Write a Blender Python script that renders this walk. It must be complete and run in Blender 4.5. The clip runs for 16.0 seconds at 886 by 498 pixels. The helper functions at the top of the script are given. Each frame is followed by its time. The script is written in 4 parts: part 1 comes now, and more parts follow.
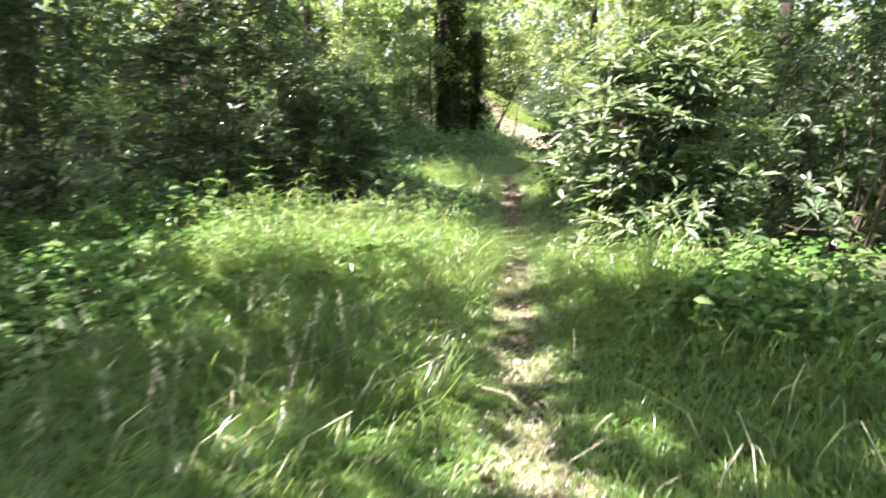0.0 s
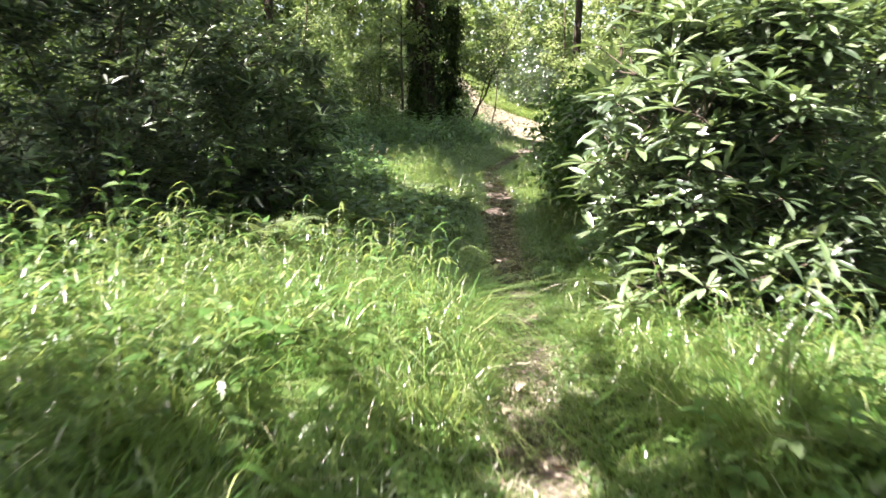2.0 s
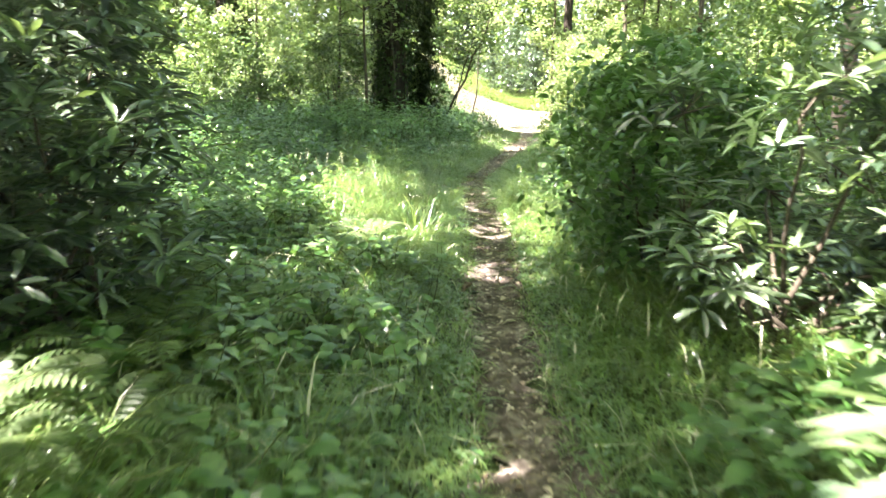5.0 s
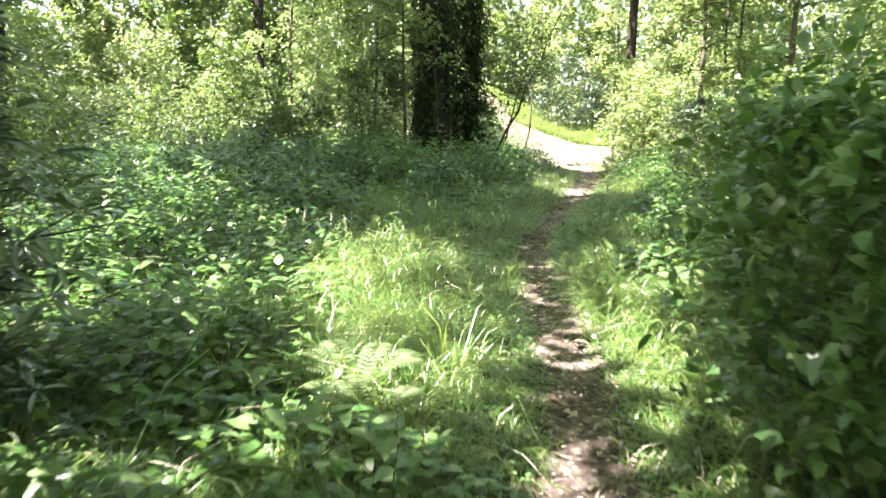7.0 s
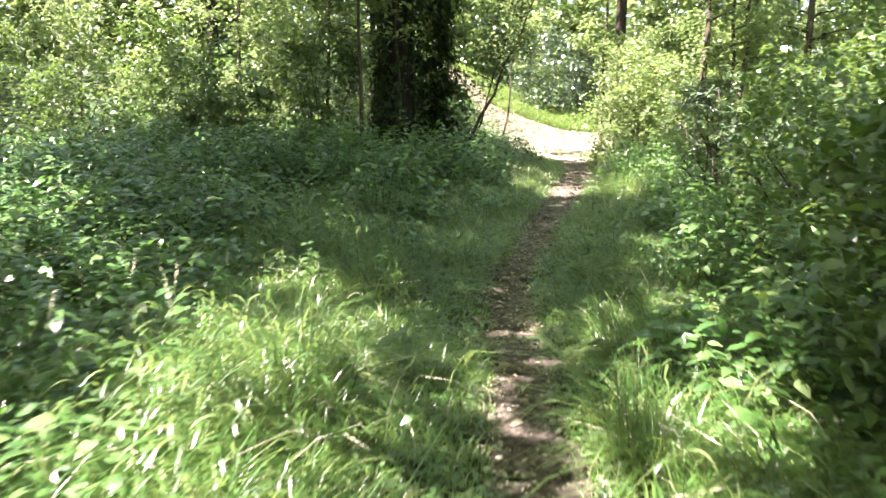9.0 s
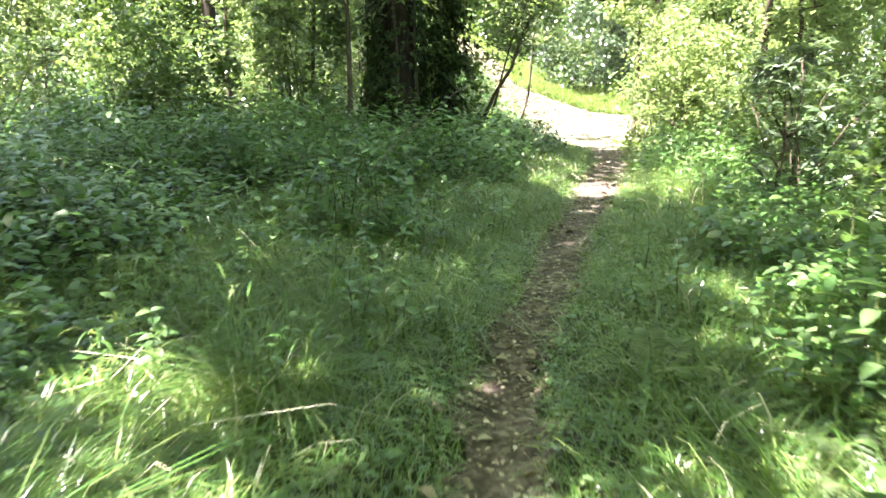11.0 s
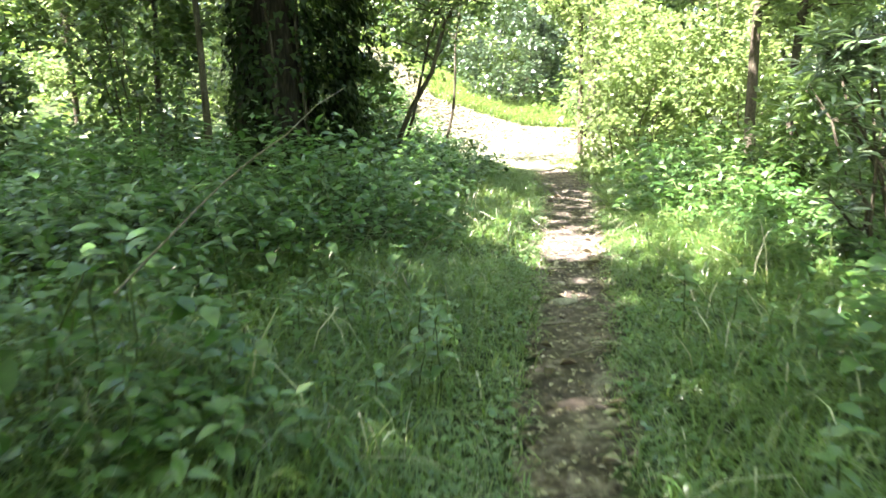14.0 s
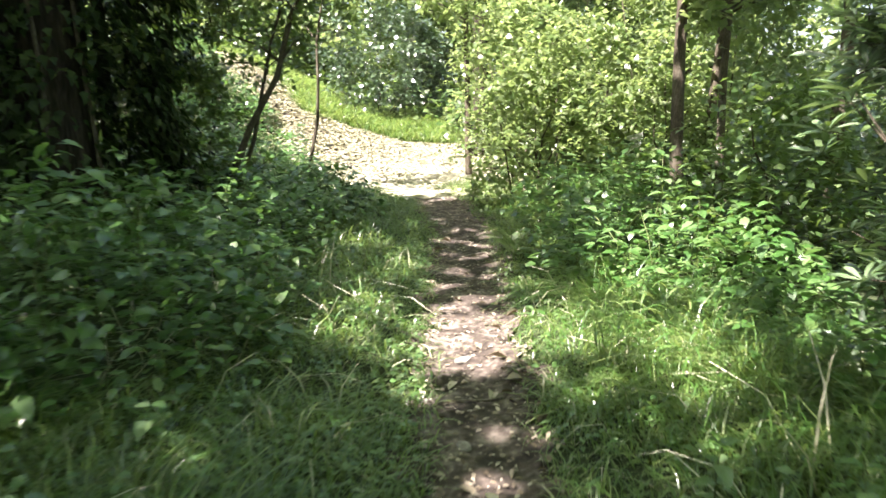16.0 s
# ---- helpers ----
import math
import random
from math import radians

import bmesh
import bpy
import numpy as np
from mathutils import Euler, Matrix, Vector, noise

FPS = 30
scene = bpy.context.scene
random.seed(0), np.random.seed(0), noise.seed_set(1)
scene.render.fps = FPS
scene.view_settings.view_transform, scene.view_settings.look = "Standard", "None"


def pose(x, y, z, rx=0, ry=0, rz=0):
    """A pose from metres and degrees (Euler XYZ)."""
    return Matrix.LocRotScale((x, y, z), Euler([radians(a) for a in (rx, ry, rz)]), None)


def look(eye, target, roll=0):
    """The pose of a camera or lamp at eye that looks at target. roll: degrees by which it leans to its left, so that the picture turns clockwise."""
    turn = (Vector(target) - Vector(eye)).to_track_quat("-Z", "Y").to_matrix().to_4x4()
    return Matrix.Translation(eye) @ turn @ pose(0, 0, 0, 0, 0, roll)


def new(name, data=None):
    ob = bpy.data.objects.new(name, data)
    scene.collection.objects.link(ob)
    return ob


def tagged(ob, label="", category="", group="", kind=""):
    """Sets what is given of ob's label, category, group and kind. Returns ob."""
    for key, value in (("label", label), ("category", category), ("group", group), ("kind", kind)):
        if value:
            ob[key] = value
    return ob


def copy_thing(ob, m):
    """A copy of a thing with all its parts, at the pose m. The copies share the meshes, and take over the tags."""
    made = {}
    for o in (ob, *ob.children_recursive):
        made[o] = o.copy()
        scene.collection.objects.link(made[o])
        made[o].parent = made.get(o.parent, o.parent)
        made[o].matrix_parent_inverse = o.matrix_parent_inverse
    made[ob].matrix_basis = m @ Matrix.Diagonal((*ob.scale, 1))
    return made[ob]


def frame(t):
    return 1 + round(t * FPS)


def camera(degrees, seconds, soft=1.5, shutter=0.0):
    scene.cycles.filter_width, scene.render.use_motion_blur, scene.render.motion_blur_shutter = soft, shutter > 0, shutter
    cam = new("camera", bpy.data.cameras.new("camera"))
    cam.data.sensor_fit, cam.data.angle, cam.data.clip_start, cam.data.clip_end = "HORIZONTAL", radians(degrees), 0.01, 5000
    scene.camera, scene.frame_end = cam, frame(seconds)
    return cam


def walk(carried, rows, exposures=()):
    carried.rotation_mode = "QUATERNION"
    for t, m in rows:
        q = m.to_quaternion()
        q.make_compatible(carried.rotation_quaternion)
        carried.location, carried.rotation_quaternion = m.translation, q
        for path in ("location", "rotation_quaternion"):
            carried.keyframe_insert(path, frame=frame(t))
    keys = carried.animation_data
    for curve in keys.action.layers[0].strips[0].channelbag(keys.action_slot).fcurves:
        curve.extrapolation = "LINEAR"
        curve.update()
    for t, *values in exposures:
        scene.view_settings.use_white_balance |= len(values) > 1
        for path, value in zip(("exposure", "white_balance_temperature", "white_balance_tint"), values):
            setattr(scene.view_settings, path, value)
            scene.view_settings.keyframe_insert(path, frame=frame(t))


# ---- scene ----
cam = camera(59.3, 16.0, 1.6, 0.6)
PATH = [
    (0.0, pose(-0.060, 0.000, 1.420, 80.50, -0.00, -0.80)),
    (0.5, pose(-0.017, 0.727, 1.437, 81.31, -0.77, -3.61)),
    (1.0, pose(-0.034, 1.493, 1.404, 81.00, -0.95, -2.26)),
    (1.5, pose(-0.039, 2.179, 1.398, 80.62, -1.07, -4.78)),
    (2.0, pose(0.033, 2.942, 1.409, 79.40, -0.82, -2.69)),
    (2.5, pose(0.048, 3.665, 1.431, 81.78, -0.00, -8.10)),
    (3.0, pose(0.190, 4.414, 1.415, 80.23, 0.28, -5.21)),
    (5.5, pose(0.437, 8.016, 1.458, 78.40, -0.49, -4.19)),
    (6.0, pose(0.430, 8.819, 1.480, 79.40, 0.08, -3.90)),
    (6.5, pose(0.595, 9.537, 1.455, 80.00, -1.08, -3.56)),
    (7.0, pose(0.642, 10.274, 1.475, 80.63, -0.70, -0.68)),
    (7.5, pose(0.696, 10.911, 1.453, 77.00, -0.94, -3.39)),
    (8.0, pose(0.820, 11.674, 1.481, 76.23, -0.92, -0.23)),
    (8.5, pose(0.863, 12.370, 1.524, 78.80, -0.49, -4.19)),
    (9.0, pose(1.047, 13.125, 1.538, 79.31, -0.78, -2.09)),
    (11.5, pose(1.519, 16.598, 1.444, 77.73, -1.13, -0.29)),
    (12.0, pose(1.472, 17.293, 1.443, 78.21, -0.66, -2.52)),
    (12.5, pose(1.541, 17.933, 1.374, 79.80, -0.29, -3.72)),
    (13.0, pose(1.597, 18.596, 1.332, 78.80, 0.39, -3.86)),
    (13.5, pose(1.648, 19.205, 1.331, 79.92, 0.19, -7.90)),
    (14.0, pose(1.809, 19.874, 1.363, 79.10, 0.94, -6.21)),
    (14.5, pose(1.882, 20.553, 1.409, 80.79, 0.99, -12.55)),
    (15.0, pose(2.120, 21.241, 1.419, 79.13, 1.15, -9.72)),
    (15.5, pose(2.234, 21.878, 1.427, 80.01, 1.37, -13.23)),
    (16.0, pose(2.452, 22.512, 1.388, 79.76, 0.97, -14.68)),
]
walk(cam, PATH, [(0.0, 3.1, 6450, 30), (3.0, 2.65, 6450, 32), (5.5, 3.9, 6400, 23), (7.5, 3.25, 6450, 27), (9.0, 3.1, 6450, 27), (12.5, 4.0, 6400, 17), (14.0, 3.6, 6350, 18), (15.0, 3.15, 6350, 19), (16.0, 2.7, 6400, 23)])
SUN_TO = Vector((-0.58, -0.28, 1.0)).normalized()   # towards the sun: high, to one side of the path

# ---------------------------------------------------------------- world and sun
world = bpy.data.worlds.new("world")
scene.world = world
world.use_nodes = True
wn, wl = world.node_tree.nodes, world.node_tree.links
sky = wn.new("ShaderNodeTexSky")
sky.sky_type, sky.sun_disc = "NISHITA", False
sky.dust_density, sky.ozone_density = 3.0, 0.6
sky.sun_elevation = math.asin(SUN_TO.z)
sky.sun_rotation = math.atan2(SUN_TO.x, SUN_TO.y)
wl.new(sky.outputs[0], wn["Background"].inputs[0])
wn["Background"].inputs[1].default_value = 0.07
sun_data = bpy.data.lights.new("sun", "SUN")
sun_data.energy, sun_data.angle, sun_data.color = 5.0, radians(0.5), (1.0, 0.95, 0.86)
sun_lamp = new("sun", sun_data)
sun_lamp.matrix_world = look(SUN_TO * 60, (0, 0, 0))

rng = np.random.default_rng(11)


# ---------------------------------------------------------------- materials
def principled(name):
    m = bpy.data.materials.new(name)
    m.use_nodes = True
    return m, m.node_tree.nodes, m.node_tree.links, m.node_tree.nodes["Principled BSDF"]


def ramp_node(n, stops):
    r = n.new("ShaderNodeValToRGB")
    while len(r.color_ramp.elements) < len(stops):
        r.color_ramp.elements.new(0.5)
    for e, (p, c) in zip(r.color_ramp.elements, stops):
        e.position, e.color = p, (*c, 1)
    return r


def leaf_mat(name, dark, mid, light, through_colour, translucent=0.4, rough=0.45, spec=0.5, blotch=18.0, wax=0.0):
    """A leaf: colour by leaf, mottling inside it, gloss on top and light that passes through."""
    m, n, l, p = principled(name)
    geo, info = n.new("ShaderNodeNewGeometry"), n.new("ShaderNodeObjectInfo")
    add = n.new("ShaderNodeMath"); add.operation = "ADD"
    fr = n.new("ShaderNodeMath"); fr.operation = "FRACT"
    l.new(geo.outputs["Random Per Island"], add.inputs[0]); l.new(info.outputs["Random"], add.inputs[1])
    l.new(add.outputs[0], fr.inputs[0])
    r = ramp_node(n, [(0.0, dark), (0.5, mid), (0.9, light), (1.0, tuple(min(1, c * 1.15 + 0.03) for c in light))])
    l.new(fr.outputs[0], r.inputs[0])
    co = n.new("ShaderNodeTexCoord")
    nz = n.new("ShaderNodeTexNoise"); nz.inputs["Scale"].default_value = blotch; nz.inputs["Detail"].default_value = 3
    l.new(co.outputs["Object"], nz.inputs["Vector"])
    nr = ramp_node(n, [(0.3, (0.68, 0.70, 0.66)), (0.7, (1.22, 1.18, 1.1))])
    l.new(nz.outputs[0], nr.inputs[0])
    mul = n.new("ShaderNodeMix"); mul.data_type, mul.blend_type = "RGBA", "MULTIPLY"
    mul.inputs[0].default_value = 1.0
    l.new(r.outputs[0], mul.inputs[6]); l.new(nr.outputs[0], mul.inputs[7])
    l.new(mul.outputs[2], p.inputs["Base Color"])
    p.inputs["Roughness"].default_value, p.inputs["Specular IOR Level"].default_value = rough, spec
    p.inputs["Coat Weight"].default_value, p.inputs["Coat Roughness"].default_value = wax, 0.28
    tr = n.new("ShaderNodeBsdfTranslucent")
    mul2 = n.new("ShaderNodeMix"); mul2.data_type, mul2.blend_type = "RGBA", "MULTIPLY"
    mul2.inputs[0].default_value = 1.0
    mul2.inputs[7].default_value = (*through_colour, 1)
    l.new(nr.outputs[0], mul2.inputs[6]); l.new(mul2.outputs[2], tr.inputs[0])
    mix = n.new("ShaderNodeMixShader"); mix.inputs[0].default_value = translucent
    l.new(p.outputs[0], mix.inputs[1]); l.new(tr.outputs[0], mix.inputs[2])
    l.new(mix.outputs[0], n["Material Output"].inputs[0])
    return m


def rough_mat(name, a, b, c, scale, rough=0.9, bump=0.4, stretch=(1, 1, 1), fine=6.0):
    """Soil, bark and wood: two scales of noise in colour and relief."""
    m, n, l, p = principled(name)
    co, mp = n.new("ShaderNodeTexCoord"), n.new("ShaderNodeMapping")
    mp.inputs["Scale"].default_value = stretch
    l.new(co.outputs["Object"], mp.inputs["Vector"])
    n1, n2 = n.new("ShaderNodeTexNoise"), n.new("ShaderNodeTexNoise")
    n1.inputs["Scale"].default_value, n1.inputs["Detail"].default_value = scale, 5
    n2.inputs["Scale"].default_value, n2.inputs["Detail"].default_value = scale * fine, 6
    l.new(mp.outputs[0], n1.inputs["Vector"]); l.new(mp.outputs[0], n2.inputs["Vector"])
    mx = n.new("ShaderNodeMath"); mx.operation = "MULTIPLY_ADD"
    mx.inputs[1].default_value = 0.55
    l.new(n2.outputs[0], mx.inputs[0])
    half = n.new("ShaderNodeMath"); half.operation = "MULTIPLY"; half.inputs[1].default_value = 0.45
    l.new(n1.outputs[0], half.inputs[0]); l.new(half.outputs[0], mx.inputs[2])
    r = ramp_node(n, [(0.36, a), (0.5, b), (0.64, c)])
    l.new(mx.outputs[0], r.inputs[0]); l.new(r.outputs[0], p.inputs["Base Color"])
    p.inputs["Roughness"].default_value = rough
    p.inputs["Specular IOR Level"].default_value = 0.25
    bp = n.new("ShaderNodeBump"); bp.inputs["Strength"].default_value = bump; bp.inputs["Distance"].default_value = 0.03
    l.new(mx.outputs[0], bp.inputs["Height"]); l.new(bp.outputs[0], p.inputs["Normal"])
    return m


M_SOIL = rough_mat("mossy_woodland_soil", (0.020, 0.024, 0.011), (0.036, 0.050, 0.019), (0.058, 0.082, 0.032), 2.5, 0.95, 0.8)
M_PATH = rough_mat("trodden_earth", (0.032, 0.025, 0.020), (0.078, 0.062, 0.050), (0.225, 0.190, 0.158), 3.5, 0.92, 0.9)
M_BARK = rough_mat("dark_bark", (0.010, 0.008, 0.006), (0.028, 0.022, 0.016), (0.060, 0.050, 0.037), 5.0, 0.95, 0.8, (1, 1, 0.22))
M_STEM = rough_mat("thin_bark", (0.035, 0.029, 0.020), (0.075, 0.062, 0.042), (0.13, 0.115, 0.085), 14.0, 0.85, 0.5, (1, 1, 0.3))
M_CANE = rough_mat("green_stalk", (0.05, 0.07, 0.022), (0.085, 0.115, 0.035), (0.13, 0.15, 0.06), 20.0, 0.6, 0.2, (1, 1, 0.3))
M_TWIG = rough_mat("dead_twig", (0.09, 0.075, 0.055), (0.19, 0.165, 0.13), (0.33, 0.29, 0.24), 25.0, 0.85, 0.5)
M_STONE = rough_mat("path_stone", (0.16, 0.145, 0.125), (0.26, 0.245, 0.215), (0.38, 0.36, 0.32), 12.0, 0.85, 0.5)

M_GRASS = leaf_mat("grass_blades", (0.031, 0.094, 0.017), (0.060, 0.148, 0.029), (0.160, 0.218, 0.072), (0.34, 0.46, 0.11), 0.34, 0.34, 1.0, 9, 0.25)
# Straw lightened further, to put the glade's sun glare into its colour.
M_STRAW_GLARE = leaf_mat("pale_grass", (0.36, 0.35, 0.25), (0.52, 0.50, 0.39), (0.66, 0.64, 0.53), (0.55, 0.54, 0.38), 0.3, 0.5, 0.4, 9)
M_HERB = leaf_mat("herb_leaf", (0.031, 0.088, 0.019), (0.058, 0.138, 0.032), (0.112, 0.190, 0.068), (0.18, 0.36, 0.07), 0.27, 0.36, 0.65, 18, 0.35)
M_NETTLE = leaf_mat("nettle_leaf", (0.056, 0.125, 0.036), (0.088, 0.175, 0.056), (0.142, 0.225, 0.098), (0.22, 0.40, 0.09), 0.28, 0.34, 0.8, 18, 0.35)
M_RHODO = leaf_mat("evergreen_leaf", (0.026, 0.053, 0.027), (0.047, 0.082, 0.042), (0.088, 0.128, 0.074), (0.13, 0.25, 0.06), 0.10, 0.34, 1.0, 25, 1.0)
# Young growth; its paleness also stands in for sunlight on the leaves.
M_YOUNG_SUNLIT = leaf_mat("young_and_sunlit_evergreen_leaf", (0.076, 0.136, 0.056), (0.110, 0.180, 0.082), (0.160, 0.222, 0.122), (0.26, 0.40, 0.10), 0.16, 0.34, 1.0, 25, 1.0)
M_SHRUB = leaf_mat("shrub_leaf", (0.036, 0.074, 0.020), (0.062, 0.114, 0.034), (0.105, 0.158, 0.056), (0.24, 0.38, 0.07), 0.28, 0.36, 0.8, 10)
M_SUNLEAF = leaf_mat("light_green_leaf", (0.066, 0.118, 0.034), (0.108, 0.162, 0.058), (0.170, 0.215, 0.105), (0.36, 0.48, 0.16), 0.40, 0.38, 0.7, 8)
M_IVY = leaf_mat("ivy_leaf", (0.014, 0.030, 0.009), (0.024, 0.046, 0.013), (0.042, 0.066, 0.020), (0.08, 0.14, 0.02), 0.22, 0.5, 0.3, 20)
M_FERN = leaf_mat("fern_leaflet", (0.059, 0.100, 0.042), (0.092, 0.145, 0.064), (0.135, 0.185, 0.092), (0.270, 0.380, 0.127), 0.42, 0.45, 0.4, 15)
M_CANOPY = leaf_mat("canopy_leaf", (0.038, 0.080, 0.029), (0.059, 0.115, 0.039), (0.092, 0.150, 0.053), (0.210, 0.350, 0.070), 0.48, 0.5, 0.35, 3)
M_FALLEN = leaf_mat("dry_fallen_leaf", (0.085, 0.062, 0.042), (0.24, 0.195, 0.145), (0.52, 0.47, 0.39), (0.22, 0.16, 0.09), 0.12, 0.6, 0.35, 30)


# ---------------------------------------------------------------- mesh tools
def tri_mesh(name, verts, tris, mat, smooth=False):
    me = bpy.data.meshes.new(name)
    verts, tris = np.asarray(verts, np.float32).reshape(-1, 3), np.asarray(tris, np.int32).reshape(-1, 3)
    me.vertices.add(len(verts)); me.vertices.foreach_set("co", verts.ravel())
    me.loops.add(tris.size); me.loops.foreach_set("vertex_index", tris.ravel())
    me.polygons.add(len(tris)); me.polygons.foreach_set("loop_start", np.arange(0, tris.size, 3, dtype=np.int32))
    if smooth:
        me.polygons.foreach_set("use_smooth", np.ones(len(tris), bool))
    me.materials.append(mat)
    me.update(calc_edges=True)
    me.validate()
    return me


def part(name, me, parent, label=""):
    ob = new(name, me)
    ob.parent = parent
    if label:
        tagged(ob, label)
    return ob


def thing(name, at, label, category, group=""):
    ob = new(name)
    ob.location = at
    ob.empty_display_size = 0.1
    return tagged(ob, label, category, group)


def unit(v):
    return v / np.maximum(np.linalg.norm(v, axis=-1, keepdims=True), 1e-9)


def frames(along, up):
    """Turns whose columns are side, along, normal."""
    along = unit(along)
    side = unit(np.cross(along, up))
    return np.stack([side, along, np.cross(side, along)], -1)


def leaf_shape(stations, fold=0.12, droop=0.15):
    """Leaf along +y, 1 long: stations of (share of length, half width), folded along its midrib."""
    v, f = [(0, 0, 0)], []
    prev = None
    for s, w in stations:
        z = -droop * s * s
        a = len(v)
        v += [(-w, s, z + fold * w * 2), (0, s, z), (w, s, z + fold * w * 2)]
        if prev is None:
            f += [(0, a + 1, a), (0, a + 2, a + 1)]
        else:
            f += [(prev, prev + 1, a + 1), (prev, a + 1, a), (prev + 1, prev + 2, a + 2), (prev + 1, a + 2, a + 1)]
        prev = a
    a = len(v)
    v.append((0, 1, -droop))
    f += [(prev, prev + 1, a), (prev + 1, prev + 2, a)]
    return np.array(v, float), np.array(f)


LONG_LEAF = leaf_shape([(0.28, 0.085), (0.66, 0.112)], 0.22, 0.14)
LONG_LEAF_FINE = leaf_shape([(0.12, 0.035), (0.35, 0.088), (0.62, 0.108), (0.85, 0.07)], 0.30, 0.16)
OVATE = (np.array([(0, 0, 0), (-0.27, 0.28, 0.06), (0.27, 0.28, 0.06), (-0.21, 0.64, 0.03), (0.21, 0.64, 0.03), (0, 1, -0.13)]),
         np.array([(0, 2, 1), (1, 2, 4), (1, 4, 3), (3, 4, 5)]))
OVATE_FINE = leaf_shape([(0.08, 0.17), (0.28, 0.31), (0.58, 0.28), (0.83, 0.14)], 0.20, 0.24)
LITTLE = (np.array([(0, 0, 0), (-0.30, 0.45, 0.05), (0.30, 0.45, 0.05), (0, 1, -0.12)]), np.array([(0, 2, 1), (1, 2, 3)]))
LOBED = (np.array([(0, 0, 0), (-0.42, 0.22, 0.05), (-0.22, 0.5, 0.03), (0, 1, -0.1), (0.22, 0.5, 0.03), (0.42, 0.22, 0.05)]),
         np.array([(0, 2, 1), (0, 3, 2), (0, 4, 3), (0, 5, 4)]))


def scatter(shape, at, turn, size):
    v, f = shape
    n, k = len(at), len(v)
    verts = np.einsum("nij,kj->nki", turn, v) * np.reshape(size, (-1, 1, 1)) + at[:, None, :]
    tris = f[None] + (np.arange(n) * k)[:, None, None]
    return verts.reshape(-1, 3), tris.reshape(-1, 3)


def joined(pieces):
    vs, fs, base = [], [], 0
    for v, f in pieces:
        vs.append(v); fs.append(np.asarray(f) + base); base += len(v)
    return np.concatenate(vs), np.concatenate(fs)


def tube(points, radii, sides=6, rough=0.0, seed=0):
    """A tapered round stem through the points."""
    pts, r = np.asarray(points, float), np.asarray(radii, float)
    d = unit(np.gradient(pts, axis=0))
    ref = np.tile([0.31, 0.95, 0.0], (len(pts), 1)) if abs(d[0, 2]) > 0.5 else np.tile([0.0, 0.0, 1.0], (len(pts), 1))
    u = unit(np.cross(d, ref)); w = np.cross(d, u)
    a = np.arange(sides) * 2 * np.pi / sides
    rr = np.repeat(r[:, None], sides, 1)
    if rough:
        g = np.random.default_rng(seed)
        ridge = g.normal(0, 1, sides)
        rr = rr * (1 + rough * (0.7 * ridge[None] + 0.5 * g.normal(0, 1, rr.shape)))
    v = pts[:, None] + rr[..., None] * (np.cos(a)[None, :, None] * u[:, None] + np.sin(a)[None, :, None] * w[:, None])
    f = []
    for i in range(len(pts) - 1):
        for j in range(sides):
            p, q = i * sides + j, i * sides + (j + 1) % sides
            f += [(p, q, q + sides), (p, q + sides, p + sides)]
    top = len(pts) * sides
    v = np.concatenate([v.reshape(-1, 3), pts[-1:]])
    f += [(top - sides + j, top - sides + (j + 1) % sides, top) for j in range(sides)]
    return v, np.array(f)


def bent(a, b, n=6, sag=0.0, wobble=0.0, g=rng):
    """Points from a to b with sag and wobble."""
    s = np.linspace(0, 1, n)[:, None]
    p = np.asarray(a, float) * (1 - s) + np.asarray(b, float) * s
    p[:, 2] += (sag * 4 * s * (1 - s))[:, 0]
    if wobble:
        p[1:-1] += g.normal(0, wobble, (n - 2, 3))
    return p


# ---------------------------------------------------------------- the lie of the land
PATH_Y = np.array([-8, 0, 3.2, 5.9, 7.6, 9.5, 10.4, 12.9, 14.6, 16.5, 18.6, 20, 21.5, 23.2, 24.3, 25.5, 27.1, 28.9, 31.2, 34, 37, 41, 46])
PATH_X = np.array([0.0, 0.2, 0.36, 0.57, 0.75, 0.92, 1.03, 1.24, 1.47, 1.6, 1.75, 1.92, 2.36, 2.74, 3.05, 3.4, 3.83, 4.3, 4.95, 5.4, 5.2, 4.3, 2.7])
HALF_Y = np.array([-8, 8, 12, 20, 26, 32, 36, 46])
HALF_W = np.array([0.13, 0.17, 0.22, 0.20, 0.29, 0.36, 0.4, 0.4])


def path_x(y):
    return np.interp(y, PATH_Y, PATH_X)


def half_w(y):
    return np.interp(y, HALF_Y, HALF_W)


def swell(x, y, k):
    return np.sin(x * 1.3 * k + 1.7) * np.sin(y * 1.1 * k + 0.4) + 0.5 * np.sin(x * 2.9 * k + y * 2.3 * k)


def land(x, y):
    x, y = np.asarray(x, float), np.asarray(y, float)
    d = np.abs(x - path_x(y)) / half_w(y)
    near = np.exp(-((x - 2) / 14) ** 2 - ((y - 18) / 30) ** 2)
    z = 0.035 * swell(x, y, 0.8) * near * np.clip(d - 0.8, 0, 1)
    z = z - 0.05 * np.exp(-(d / 1.1) ** 4) * near + 0.004 * swell(x, y, 5.0) * near
    z = z + 0.16 * np.exp(-((x + 1.3) / 1.5) ** 2 - ((y - 7.0) / 1.6) ** 2)
    bank = np.clip((path_x(y) - 1.0 - x) / 2.5, 0, 1) * np.exp(-((y - 27) / 5) ** 2)
    rise = np.clip((y - 36.3) / 12.5, 0, 1)
    return z + 0.25 * bank + (1.3 + 1.9 * np.clip((6.5 - x) / 4.0, 0, 1)) * rise * rise * (3 - 2 * rise) * np.exp(-((x - 2) / 40) ** 2)


